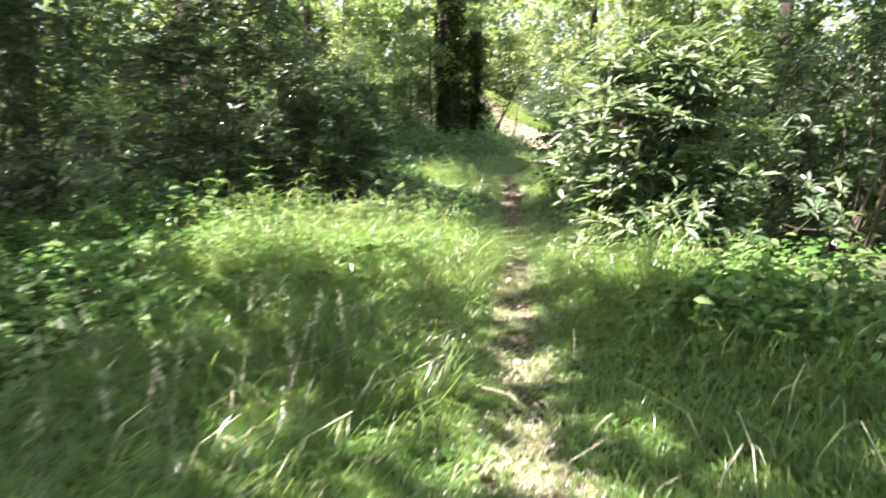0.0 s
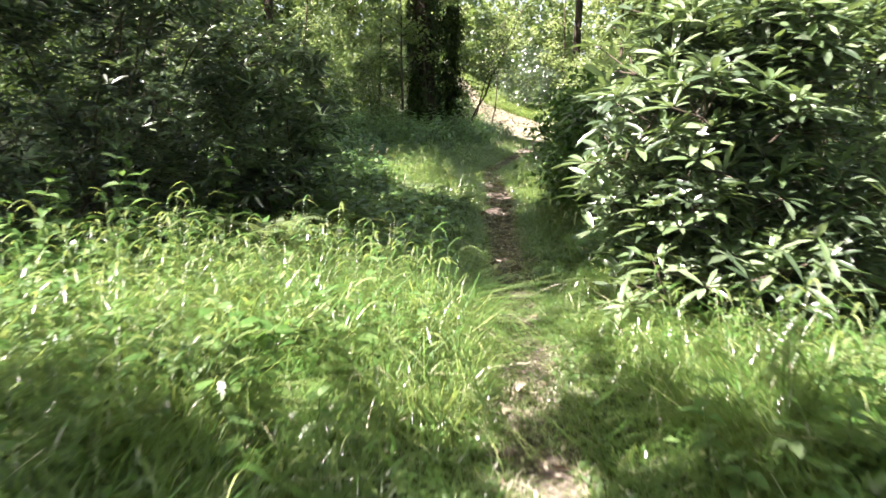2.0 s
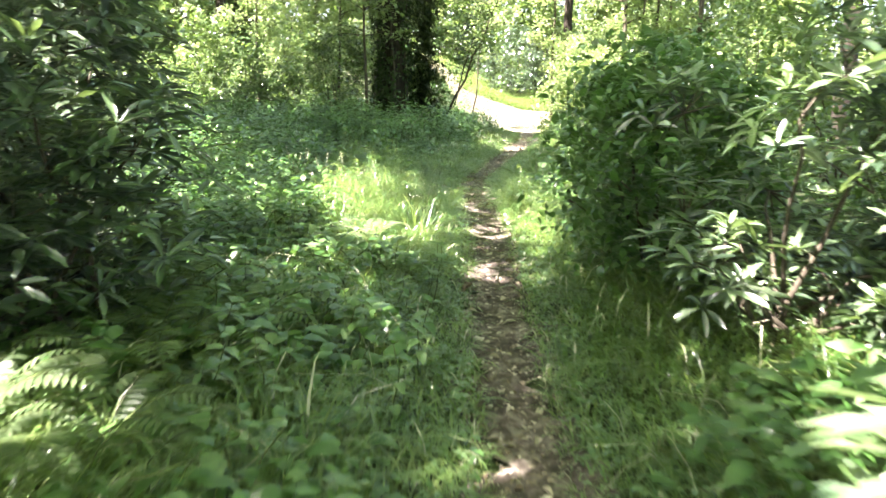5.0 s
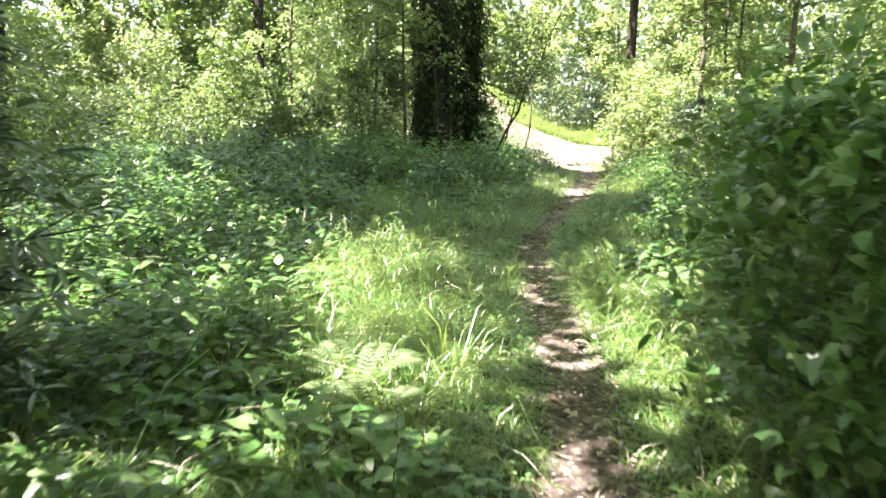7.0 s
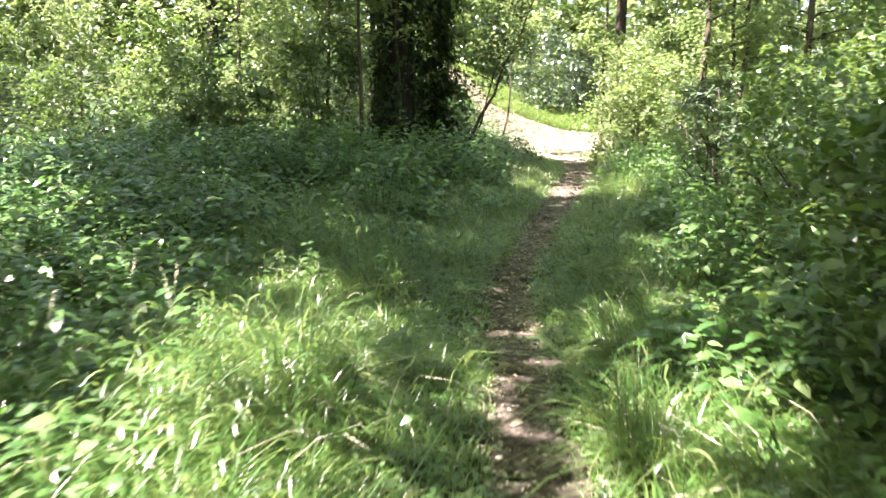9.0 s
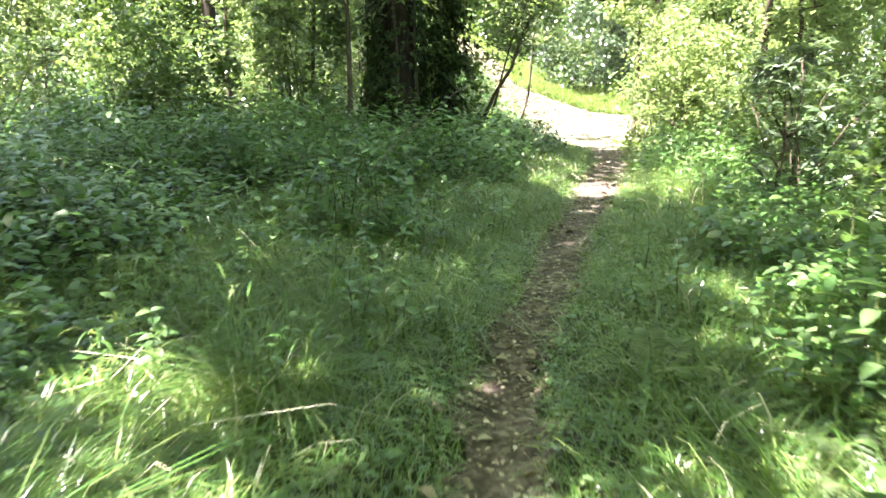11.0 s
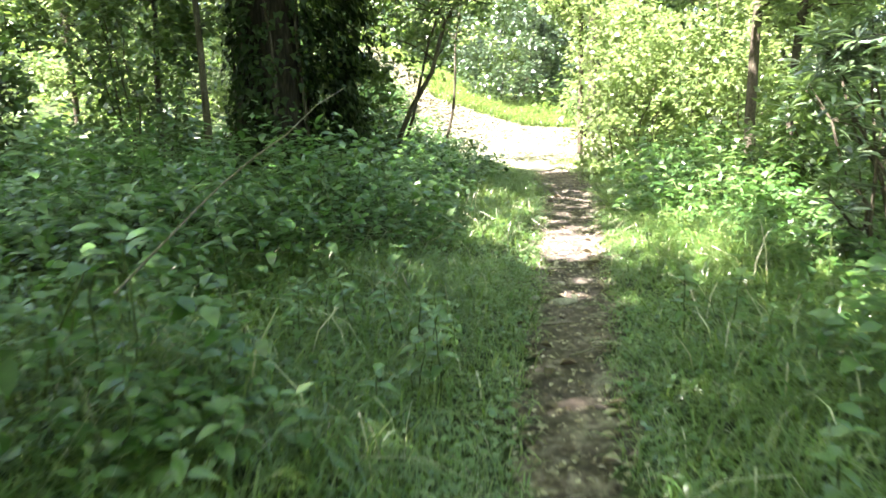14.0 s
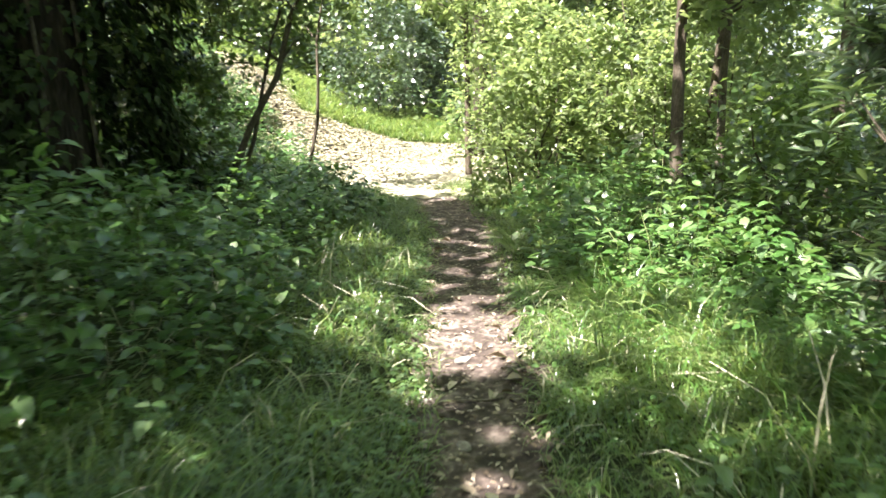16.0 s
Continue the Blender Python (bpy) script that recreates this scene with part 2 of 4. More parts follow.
def ground_sheet():
    def axis(lo, hi, step):
        far = np.array([6.0, 14, 30, 70, 180, 500, 1500, 3000])
        return np.concatenate([lo - far[::-1], np.arange(lo, hi + step / 2, step), hi + far])
    xs, ys = axis(-9, 13, 0.22), axis(-6, 52, 0.2)
    gx, gy = np.meshgrid(xs, ys)
    under = 0.035 * np.exp(-((gx - path_x(gy)) / (1.25 * half_w(gy))) ** 4)
    v = np.stack([gx, gy, land(gx, gy) - under], -1).reshape(-1, 3)
    nx, ny = len(xs), len(ys)
    i, j = np.meshgrid(np.arange(nx - 1), np.arange(ny - 1))
    a = (j * nx + i).ravel()
    f = np.concatenate([np.stack([a, a + 1, a + nx + 1], 1), np.stack([a, a + nx + 1, a + nx], 1)])
    tagged(new("ground", tri_mesh("ground", v, f, M_SOIL, True)), "dark woodland soil under grass and herbs", "ground", kind="structure")


def path_strip():
    ys = np.arange(-5, 48, 0.07)
    c, h = path_x(ys), half_w(ys)
    edge = 0.06 * np.sin(ys * 5.1) + 0.05 * np.sin(ys * 11.3 + 1) + rng.normal(0, 0.045, len(ys))
    edge2 = 0.06 * np.sin(ys * 4.3 + 2) + 0.05 * np.sin(ys * 9.7) + rng.normal(0, 0.045, len(ys))
    s = np.linspace(-1, 1, 13)
    lo, hi = c - h * 1.15 + edge, c + h * 1.15 + edge2
    x = lo[:, None] + (hi - lo)[:, None] * (s[None] + 1) / 2
    y = np.repeat(ys[:, None], len(s), 1)
    z = land(x, y) + 0.022 * (1 - np.abs(s[None]) ** 6) - 0.006 + rng.normal(0, 0.008, x.shape)
    n = len(s)
    v = np.stack([x, y, z], -1).reshape(-1, 3)
    i, j = np.meshgrid(np.arange(n - 1), np.arange(len(ys) - 1))
    a = (j * n + i).ravel()
    f = np.concatenate([np.stack([a, a + 1, a + n + 1], 1), np.stack([a, a + n + 1, a + n], 1)])
    tagged(new("path", tri_mesh("path", v, f, M_PATH, True)), "narrow trodden earth path strewn with dry leaves", "path", kind="structure")


ground_sheet()
path_strip()


# ---------------------------------------------------------------- trees and the canopy
# Openings cut in the unseen canopy to put sun on these ground places: x, y, half width, half length.
GLEAMS = [(-0.8, 7.2, 1.6, 1.4), (2.75, 7.6, 1.85, 1.9), (0.5, 3.1, 0.8, 0.25), (0.05, 17.2, 0.65, 0.75), 
          (-2.6, 20.8, 0.9, 0.9), (-3.8, 34.0, 2.6, 3.0), (-5.2, 27.0, 1.6, 2.0), (-1.0, 10.0, 0.5, 0.45), (1.9, 15.2, 0.4, 1.0), (0.2, 19.1, 0.5, 0.5), (2.9, 11.2, 0.6, 0.6), (3.8, 26.9, 0.95, 0.8), (4.5, 26.1, 0.4, 0.7), (5.9, 27.6, 0.9, 1.2), (6.6, 40.0, 3.6, 6.0), (6.2, 46.5, 3.6, 5.0),
          (7.6, 33.5, 3.0, 2.2), (-1.2, 13.0, 0.7, 0.6), (0.3, 14.3, 0.6, 0.5), (0.1, 15.7, 0.8, 0.6), (-3.0, 17.6, 1.0, 0.9), (-5.8, 41.0, 4.5, 5.0), (-2.2, 15.2, 0.9, 1.0), (9.5, 36.0, 2.5, 3.0),
          (6.9, 25.2, 1.0, 0.9), (2.6, 16.6, 0.5, 0.6), (12.0, 27.0, 2.5, 4.0), (6.5, 21.5, 1.0, 1.2)]


def trunk_mesh(name, pts, radii, sides, flare, seed):
    pts = np.asarray(pts, float)
    r = np.asarray(radii, float)
    v, f = tube(pts, r, sides, 0.05, seed)
    if flare:
        low = np.clip(1 - (v[:, 2] - pts[0, 2]) / flare, 0, 1) ** 2
        ang = np.arctan2(v[:, 1] - pts[0, 1], v[:, 0] - pts[0, 0])
        k = 1 + low * (0.30 + 0.28 * np.sin(ang * 5 + seed))
        v[:, :2] = pts[0, :2] + (v[:, :2] - pts[0, :2]) * k[:, None]
    return tri_mesh(name, v, f, M_BARK if r[0] > 0.09 else M_STEM, True)


def gap_share(x, y):
    """How open the canopy is over a place on the ground, 0 to 1."""
    o = np.zeros_like(x)
    wob = 0.22 * swell(x, y, 2.2)
    for cx, cy, rx, ry in GLEAMS:
        q = ((x - cx) / rx) ** 2 + ((y - cy) / ry) ** 2
        o = np.maximum(o, np.clip((1.25 + wob - q) * 2.2, 0, 1))
    return o


def added_shade(sx, sy):
    """Where extra unseen leaves are added so that hardly any sun comes through."""
    lane = np.abs(sx - path_x(sy)) < 0.75
    return ((np.abs(sx) < 4.5) & (np.abs(sx + 0.1) > 0.9) & (sy > -1) & (sy < np.where(sx > 0, 5.4, 4.2))) | (lane & (((sy > 8.6) & (sy < 12.8)) | ((sy > 18.6) & (sy < 25.0)))) | ((sx < -2.2) & (sy > 8.5) & (sy < 14.5)) | ((sx < 2.3) & (sx > -4) & (sy > 25.6) & (sy < 33.5)) | ((sx < path_x(sy) - 0.5) & (sx > -4) & (sy > 22.5) & (sy < 26)) | ((sx < 0.6) & (sx > -0.8) & (sy > 8.5) & (sy < 11.3)) | ((sx < 1.0) & (sx > -2.5) & (sy > 19.5) & (sy < 22.5)) | ((sx > 2.5) & (sx < 4.2) & (sy > 21.5) & (sy < 24.6)) | ((sx > np.where(sy < 14.4, 2.0, 2.3)) & (sx < 5.2) & (sy > 10.9) & (sy < 17.5))


# Tall trees whose unseen crowns shade the path: x, y, trunk radius, height of the crown's base.
TALL = [(0.65, 31.0, 0.43, 8.0), (-9.5, 5.0, 0.30, 7.5), (9.5, 4.0, 0.28, 7.5), (-8.5, 16.5, 0.28, 8.0), (9.0, 14.0, 0.26, 8.0),
        (-8.0, 26.0, 0.24, 8.0), (10.8, 24.5, 0.20, 8.0), (0.5, -8.0, 0.30, 8.0), (8.0, 40.2, 0.19, 8.0), (-7.5, 47.5, 0.25, 8.0)]


def canopy_trees():
    n = 160000
    x, y = rng.uniform(-23, 19, n), rng.uniform(-18, 54, n)
    z = 7.5 + 6.5 * rng.beta(1.4, 1.6, n)
    sx, sy = x - SUN_TO.x / SUN_TO.z * (z - 0.3), y - SUN_TO.y / SUN_TO.z * (z - 0.3)
    clump = np.clip(0.5 + 0.33 * swell(x + 0.37 * z, y - 0.53 * z, 1.13) + 0.22 * swell(y + 0.41 * z, x + 3.0, 2.7), 0, 1)
    deep = added_shade(sx, sy)
    keep = (rng.random(n) > gap_share(sx, sy) * 0.985) & (rng.random(n) < np.where(deep, 1.0, 0.55 + 0.45 * clump) * np.where(y > 41, 0.35, 1.0))
    at = np.stack([x, y, z], 1)[keep]
    # a second, unseen leaf layer, added only to darken the chosen places
    n = 260000
    x, y, z = rng.uniform(-20, 10, n), rng.uniform(-4, 40, n), 8.5 + 5 * rng.random(n)
    sx, sy = x - SUN_TO.x / SUN_TO.z * (z - 0.3), y - SUN_TO.y / SUN_TO.z * (z - 0.3)
    keep = added_shade(sx, sy) & (gap_share(sx, sy) < 0.05) & (rng.random(n) < 0.24)
    at = np.concatenate([at, np.stack([x, y, z], 1)[keep]])
    owner = np.argmin(np.stack([np.hypot(at[:, 0] - t[0], at[:, 1] - t[1]) for t in TALL]), 0)
    for k, (tx, ty, r, base) in enumerate(TALL):
        ground = float(land(tx, ty))
        big = k == 0
        tree = thing("tree", (tx, ty, ground), "broad old tree with dark bark and ivy at its foot" if big else "tall woodland tree with dark bark and an unseen crown that gives shade", "tree", "" if big else "tall trees of the wood")
        top = base + 4.5
        hz = np.array([-0.1, 0.15, 0.4, 0.8, 1.4, 2.2, 3.2, 4.5, 6.0, base, top])
        drift = rng.normal(0, 0.03, (len(hz), 2)) * hz[:, None] * 0.25
        pts = np.column_stack([drift, hz])
        rad = r * np.array([1.25, 1.15, 1.08, 1.03, 1.0, 0.97, 0.94, 0.9, 0.82, 0.6, 0.12])
        part("trunk", trunk_mesh("trunk", pts, rad, 18 if big else 12, 0.8, k + 1), tree)
        mine = at[owner == k] - (tx, ty, ground)
        for b in range(6):
            a = b * 1.047 + k
            far = 3.0 + 1.5 * ((b * 7 + k) % 3)
            p = bent((0, 0, base - 1.6 + 0.35 * b), (far * math.cos(a), far * math.sin(a), base + 1.5 + 0.5 * b), 6, 0.4, 0.12)
            part("limb", tri_mesh("limb", *tube(p, np.linspace(r * 0.36, 0.03, 6), 7, 0.05, b), M_BARK, True), tree)
        if len(mine):
            m = len(mine)
            turn = frames(rng.normal(0, 1, (m, 3)) * (1, 1, 0.4), rng.normal(0, 0.35, (m, 3)) + (0, 0, 1))
            part("crown", tri_mesh("crown", *scatter(LITTLE, mine, turn, rng.uniform(0.30, 0.54, m)), M_CANOPY), tree)


canopy_trees()


def thin_tree(x, y, height, radius, lean=(0, 0), leaves=500, low=1.5, spread=0.9, mat=M_SUNLEAF, label="", size=(0.07, 0.12), group="thin saplings of the wood"):
    z = float(land(x, y))
    tree = thing("sapling", (x, y, z), label or "slender sapling with thin bark and light green leaves", "tree", group)
    p = bent((0, 0, -0.05), (lean[0], lean[1], height), 9, 0, 0.02 * height / 4)
    part("trunk", tri_mesh("trunk", *tube(p, np.linspace(radius * 1.15, radius * 0.25, 9), 8, 0.05, 3), M_STEM, True), tree)
    pieces, at, dirs = [], [], []
    for b in range(int(8 + height * 1.6)):
        s = rng.uniform(low / height, 1.0)
        base = np.array([np.interp(s, np.linspace(0, 1, 9), p[:, i]) for i in range(3)])
        a, ln = rng.uniform(0, 6.28), spread * rng.uniform(0.5, 1.2)
        tip = base + np.array([math.cos(a), math.sin(a), rng.uniform(-0.1, 0.5)]) * ln
        q = bent(base, tip, 5, 0.08, 0.02)
        pieces.append(tube(q, np.linspace(radius * 0.3 + 0.004, 0.003, 5), 4))
        k = max(3, leaves // int(8 + height * 1.6))
        u = rng.uniform(0.2, 1.05, k)[:, None]
        at.append(base * (1 - u) + tip * u + rng.normal(0, 0.13, (k, 3)))
    part("twig", tri_mesh("twig", *joined(pieces), M_STEM, True), tree)["kind"] = "stuff"
    at = np.concatenate(at)
    m = len(at)
    turn = frames(rng.normal(0, 1, (m, 3)) * (1, 1, 0.4) + (0, 0, -0.3), rng.normal(0, 0.35, (m, 3)) + (0, 0, 1))
    part("foliage", tri_mesh("foliage", *scatter(LITTLE if size[1] > 0.13 else OVATE, at, turn, rng.uniform(*size, m)), mat), tree)
    return tree


# stems that stand round the old tree, and those on the far side of the path
for x, y, h, r, lean, lv, low in [(-0.95, 31.2, 6.5, 0.045, (0.15, 0), 500, 2.0), (0.0, 30.0, 5.5, 0.05, (-0.2, 0), 450, 2.0),
                                  (1.75, 31.6, 6.0, 0.06, (0.1, 0), 800, 1.2),
                                  (7.65, 31.0, 8.0, 0.075, (0.05, 0.2), 500, 3.4), (8.35, 31.2, 7.0, 0.05, (-0.1, 0), 450, 3.0), (9.0, 32.5, 7.5, 0.065, (0.3, 0), 600, 2.6),
                                  (9.9, 31.0, 8.0, 0.10, (0.2, 0), 500, 3.2), (6.9, 37.5, 7.0, 0.06, (0, 0), 700, 2.5), (3.6, 21.8 + 14, 5.0, 0.03, (0.5, 0), 200, 2.6),
                                  (-4.4, 38.0, 7.0, 0.07, (0.2, 0), 700, 1.4),
                                  (10.8, 36.0, 7.5, 0.08, (0, 0), 800, 1.4)]:
    thin_tree(x, y, h, r, lean, int(lv * 2.6), min(low, 2.4), 1.15, M_SUNLEAF, size=(0.12, 0.21))
# two thin stems that lean out over the path from beside the old tree
thin_tree(2.1, 31.6, 4.6, 0.04, (2.0, -0.6), 1500, 1.5, 0.9, M_SHRUB, "thin leaning stem with sparse green leaves", group="leaning stems")
thin_tree(2.3, 31.7, 4.2, 0.026, (1.2, -0.4), 1100, 1.5, 0.9, M_SHRUB, "thin leaning stem with sparse green leaves", group="leaning stems")


# ---------------------------------------------------------------- shrubs
def lobes(rx, ry, h, count):
    """Clumps that make up a shrub's body."""
    a, q = rng.uniform(0, 6.28, count), np.sqrt(rng.uniform(0.05, 1, count))
    z = rng.uniform(0.06, 0.95, count)
    k = np.sqrt(np.clip(1 - (z - 0.35) ** 2 * 1.6, 0.15, 1))
    c = np.stack([rx * q * np.cos(a) * k * 0.88, ry * q * np.sin(a) * k * 0.88, z * h * rng.uniform(0.85, 1.08, count)], 1)
    return c, rng.uniform(0.12, 0.34, count) * min(rx, ry, h) + 0.06


def shell(c, r, n):
    """Points on the outside of the clumps, with the way outwards."""
    i = rng.integers(0, len(c), n)
    d = unit(rng.normal(0, 1, (n, 3)) + (0, 0, 0.35))
    at = c[i] + d * (r[i] * rng.uniform(0.65, 1.05, n))[:, None]
    return at, d


def rhododendron(x, y, rx, ry, h, whorls, label, separate=0, pale_share=0.25, size=(0.11, 0.18)):
    z = float(land(x, y))
    bush = thing("rhododendron", (x, y, z), label, "shrub", "rhododendrons beside the path")
    c, r = lobes(rx, ry, h, max(10, int(whorls / 14)))
    for ci in c[:12]:
        p = bent((rng.normal(0, 0.12), rng.normal(0, 0.12), -0.05), ci, 6, 0.1, 0.03)
        part("stem", tri_mesh("stem", *tube(p, np.linspace(0.020, 0.007, 6), 6, 0.05, 1), M_STEM, True), bush)
    tips, out = shell(c, r, whorls)
    ok = tips[:, 2] > 0.08
    tips, out = tips[ok], out[ok]
    axis = unit(out * 0.5 + (0, 0, 0.95))
    per = 8
    n = len(tips) * per
    ax = np.repeat(axis, per, 0)
    side = unit(np.cross(ax, rng.normal(0, 1, (n, 3))))
    spin = np.tile(np.arange(per) * 2 * np.pi / per, len(tips)) + rng.normal(0, 0.28, n)
    e1 = np.repeat(unit(np.cross(axis, np.array([0.3, 0.9, 0.1]))), per, 0)
    e2 = np.cross(ax, e1)
    radial = e1 * np.cos(spin)[:, None] + e2 * np.sin(spin)[:, None]
    ispale = np.repeat(rng.random(len(tips)) < pale_share, per)
    lift = np.where(ispale, rng.uniform(0.0, 0.9, n), rng.uniform(-0.15, 0.6, n))
    along = unit(radial + ax * lift[:, None] + side * 0.1)
    turn = frames(along, ax + rng.normal(0, 0.13, (n, 3)))
    at = np.repeat(tips, per, 0) + along * 0.015
    ln = rng.uniform(*size, n) * rng.choice([0.55, 0.8, 1.0, 1.0], n)
    single = np.zeros(n, bool)
    if separate:
        # the leaves on the path's side are objects of their own
        toward = (path_x(y) - x) * at[:, 0] - 0.6 * at[:, 1] + 0.25 * at[:, 2]
        single[np.argsort(-toward)[:separate]] = True
        shared = {False: tri_mesh("leaf", *LONG_LEAF_FINE, M_RHODO, True), True: tri_mesh("leaf", *LONG_LEAF_FINE, M_YOUNG_SUNLIT, True)}
        for i in np.nonzero(single)[0]:
            leaf = part("leaf", shared[bool(ispale[i])], bush)
            leaf.matrix_basis = Matrix.Translation(Vector(at[i])) @ Matrix(turn[i].tolist()).to_4x4() @ Matrix.Scale(float(ln[i]), 4)
    for flag, mat in ((False, M_RHODO), (True, M_YOUNG_SUNLIT)):
        k = (~single) & (ispale == flag)
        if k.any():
            part("foliage", tri_mesh("foliage", *scatter(LONG_LEAF, at[k], turn[k], ln[k]), mat), bush, "pale leaf whorls, new growth and painted sunlight" if flag else "")
    twigs = [tube(bent(c[np.argmin(((c - t) ** 2).sum(1))], t, 3), (0.006, 0.005, 0.004), 4) for t in tips[::3]]
    part("twig", tri_mesh("twig", *joined(twigs), M_STEM), bush)["kind"] = "stuff"
    return bush


def shrub(x, y, rx, ry, h, leaves, label, mat=M_SHRUB, shape=OVATE, size=(0.07, 0.12), name="shrub", group="woodland shrubs", stems=8):
    z = float(land(x, y))
    bush = thing(name, (x, y, z), label, "shrub", group)
    if y > 26 or abs(x) > 5:
        shape = LITTLE
    c, r = lobes(rx, ry, h, max(12, leaves // 70))
    pieces = []
    for ci in c[:stems]:
        p = bent((rng.normal(0, 0.1), rng.normal(0, 0.1), -0.05), ci, 5, 0.1, 0.04)
        part("stem", tri_mesh("stem", *tube(p, np.linspace(0.018, 0.006, 5), 5), M_STEM, True), bush)
    at, out = shell(c, r, leaves)
    at = at[at[:, 2] > 0.02]
    out = out[:len(at)]
    m = len(at)
    turn = frames(unit(out + rng.normal(0, 0.7, (m, 3))) * (1, 1, 0.6) + (0, 0, -0.15), rng.normal(0, 0.4, (m, 3)) + (0, 0, 1))
    part("foliage", tri_mesh("foliage", *scatter(shape, at, turn, rng.uniform(*size, m)), mat), bush)
    return bush


rng = np.random.default_rng(23)
DARK_RHODO = "large dark evergreen rhododendron with glossy leaves"
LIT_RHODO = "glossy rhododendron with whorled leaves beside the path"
# Share of pale leaves raised here, to paint the bush as sunlit.
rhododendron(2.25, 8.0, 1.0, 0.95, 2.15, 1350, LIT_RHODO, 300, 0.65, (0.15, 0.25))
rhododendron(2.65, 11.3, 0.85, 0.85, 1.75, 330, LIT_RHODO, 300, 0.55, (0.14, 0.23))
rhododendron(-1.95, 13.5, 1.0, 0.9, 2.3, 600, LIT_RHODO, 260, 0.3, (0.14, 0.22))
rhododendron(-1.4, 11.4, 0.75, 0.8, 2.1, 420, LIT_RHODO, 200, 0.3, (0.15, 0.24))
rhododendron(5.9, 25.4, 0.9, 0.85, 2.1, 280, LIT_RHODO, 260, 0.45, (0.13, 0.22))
for x, y, rx, ry, h, w in [(4.4, 8.3, 1.2, 1.2, 3.0, 420), (4.1, 10.0, 1.3, 1.3, 3.2, 420), (-3.1, 11.2, 1.75, 1.4, 3.7, 950), (-5.4, 9.0, 1.7, 1.7, 3.8, 620),
                           (-3.7, 13.9, 1.5, 1.4, 2.9, 560), (-6.4, 12.8, 1.7, 1.7, 4.2, 480), (-3.6, 16.4, 1.3, 1.2, 2.0, 420), (-6.2, 6.0, 1.6, 1.5, 3.4, 380), (7.4, 24.5, 1.1, 1.1, 2.4, 240)]:
    rhododendron(x, y, rx, ry, h, int(w * 1.15), DARK_RHODO, 0, 0.12, (0.15, 0.24))

GREEN_SHRUB = "dense green shrub growing beside the path"
for x, y, rx, ry, h, n in [(3.5, 15.9, 1.0, 1.1, 1.7, 3600), (4.6, 18.4, 1.1, 1.3, 1.9, 3400), (5.2, 20.8, 1.1, 1.2, 2.0, 3200),
                           (5.6, 13.5, 1.6, 1.6, 3.0, 2600), (6.6, 17.5, 1.6, 1.6, 3.2, 2600), (7.2, 21.0, 1.6, 1.6, 3.2, 2600), (6.9, 28.3, 1.0, 1.2, 1.7, 2600), (8.6, 27.0, 1.5, 1.5, 2.4, 2200),
                           (-5.0, 19.2, 1.3, 1.3, 1.9, 2400), (-6.6, 23.2, 1.6, 1.6, 2.3, 2400), (-5.2, 28.0, 1.3, 1.3, 1.7, 1800), (-8.0, 20.0, 1.6, 2.0, 3.4, 2200)]:
    shrub(x, y, rx, ry, h, int(n * 1.35), GREEN_SHRUB)
shrub(2.55, 13.1, 0.85, 1.25, 1.75, 7000, "dense dark bramble bush with glossy leaves beside the path", M_HERB, OVATE, (0.06, 0.12), "bramble_bush", "", 12)
for x, y, rx, ry, h, n in [(-0.9, 30.3, 0.9, 0.8, 3.0, 3600), (-2.7, 28.9, 1.1, 1.0, 2.5, 3600), (-4.6, 31.5, 1.3, 1.1, 3.4, 3600), (1.9, 31.9, 0.6, 0.6, 1.9, 1600)]:
    shrub(x, y, rx, ry, h, n, "dark leafy shrub in the shade of the old tree", M_SHRUB, OVATE, (0.08, 0.15), "shade_shrub", "shrubs round the old tree")
LIGHT_SHRUB = "tall light green shrub in full leaf"
for x, y, rx, ry, h, n in [(6.5, 33.0, 0.9, 0.9, 2.0, 2000), (7.4, 33.6, 1.1, 1.0, 2.9, 2600), (7.2, 35.6, 1.3, 1.2, 3.8, 2600), (8.6, 32.9, 1.0, 1.0, 2.3, 2000), (9.2, 34.8, 1.5, 1.4, 4.2, 3400), (8.2, 38.0, 1.6, 1.5, 4.2, 2600), (11.5, 30.0, 1.8, 1.8, 4.0, 2600)]:
    shrub(x, y, rx, ry, h, int(n * 1.3), LIGHT_SHRUB, M_SUNLEAF, OVATE, (0.08, 0.15), "light_green_shrub", "light green shrubs")
for x, y, rx, ry, h, n in [(-2.6, 36.5, 1.5, 1.3, 3.6, 3000), (-5.6, 35.0, 1.6, 1.4, 3.8, 3000), (-0.6, 39.5, 1.4, 1.3, 3.6, 2600), (-8.6, 36.0, 1.8, 1.6, 4.6, 2800), (-4.0, 41.5, 1.8, 1.6, 5.0, 2800), (-9.5, 29.5, 1.6, 1.6, 3.6, 2600),
                           (10.5, 34.5, 1.6, 1.6, 4.4, 2800), (13.6, 33.0, 1.8, 1.8, 5.8, 2600), (11.6, 39.0, 1.8, 1.6, 5.0, 2800)]:
    shrub(x, y, rx, ry, h, int(n * 1.1), "leafy green thicket deeper in the wood", M_SUNLEAF, LITTLE, (0.10, 0.19), "thicket", "thickets deeper in the wood", 5)
shrub(6.7, 45.8, 2.2, 1.6, 3.4, 5200, "dark evergreen bush at the end of the glade", M_RHODO, LITTLE, (0.12, 0.2), "evergreen_bush", "")
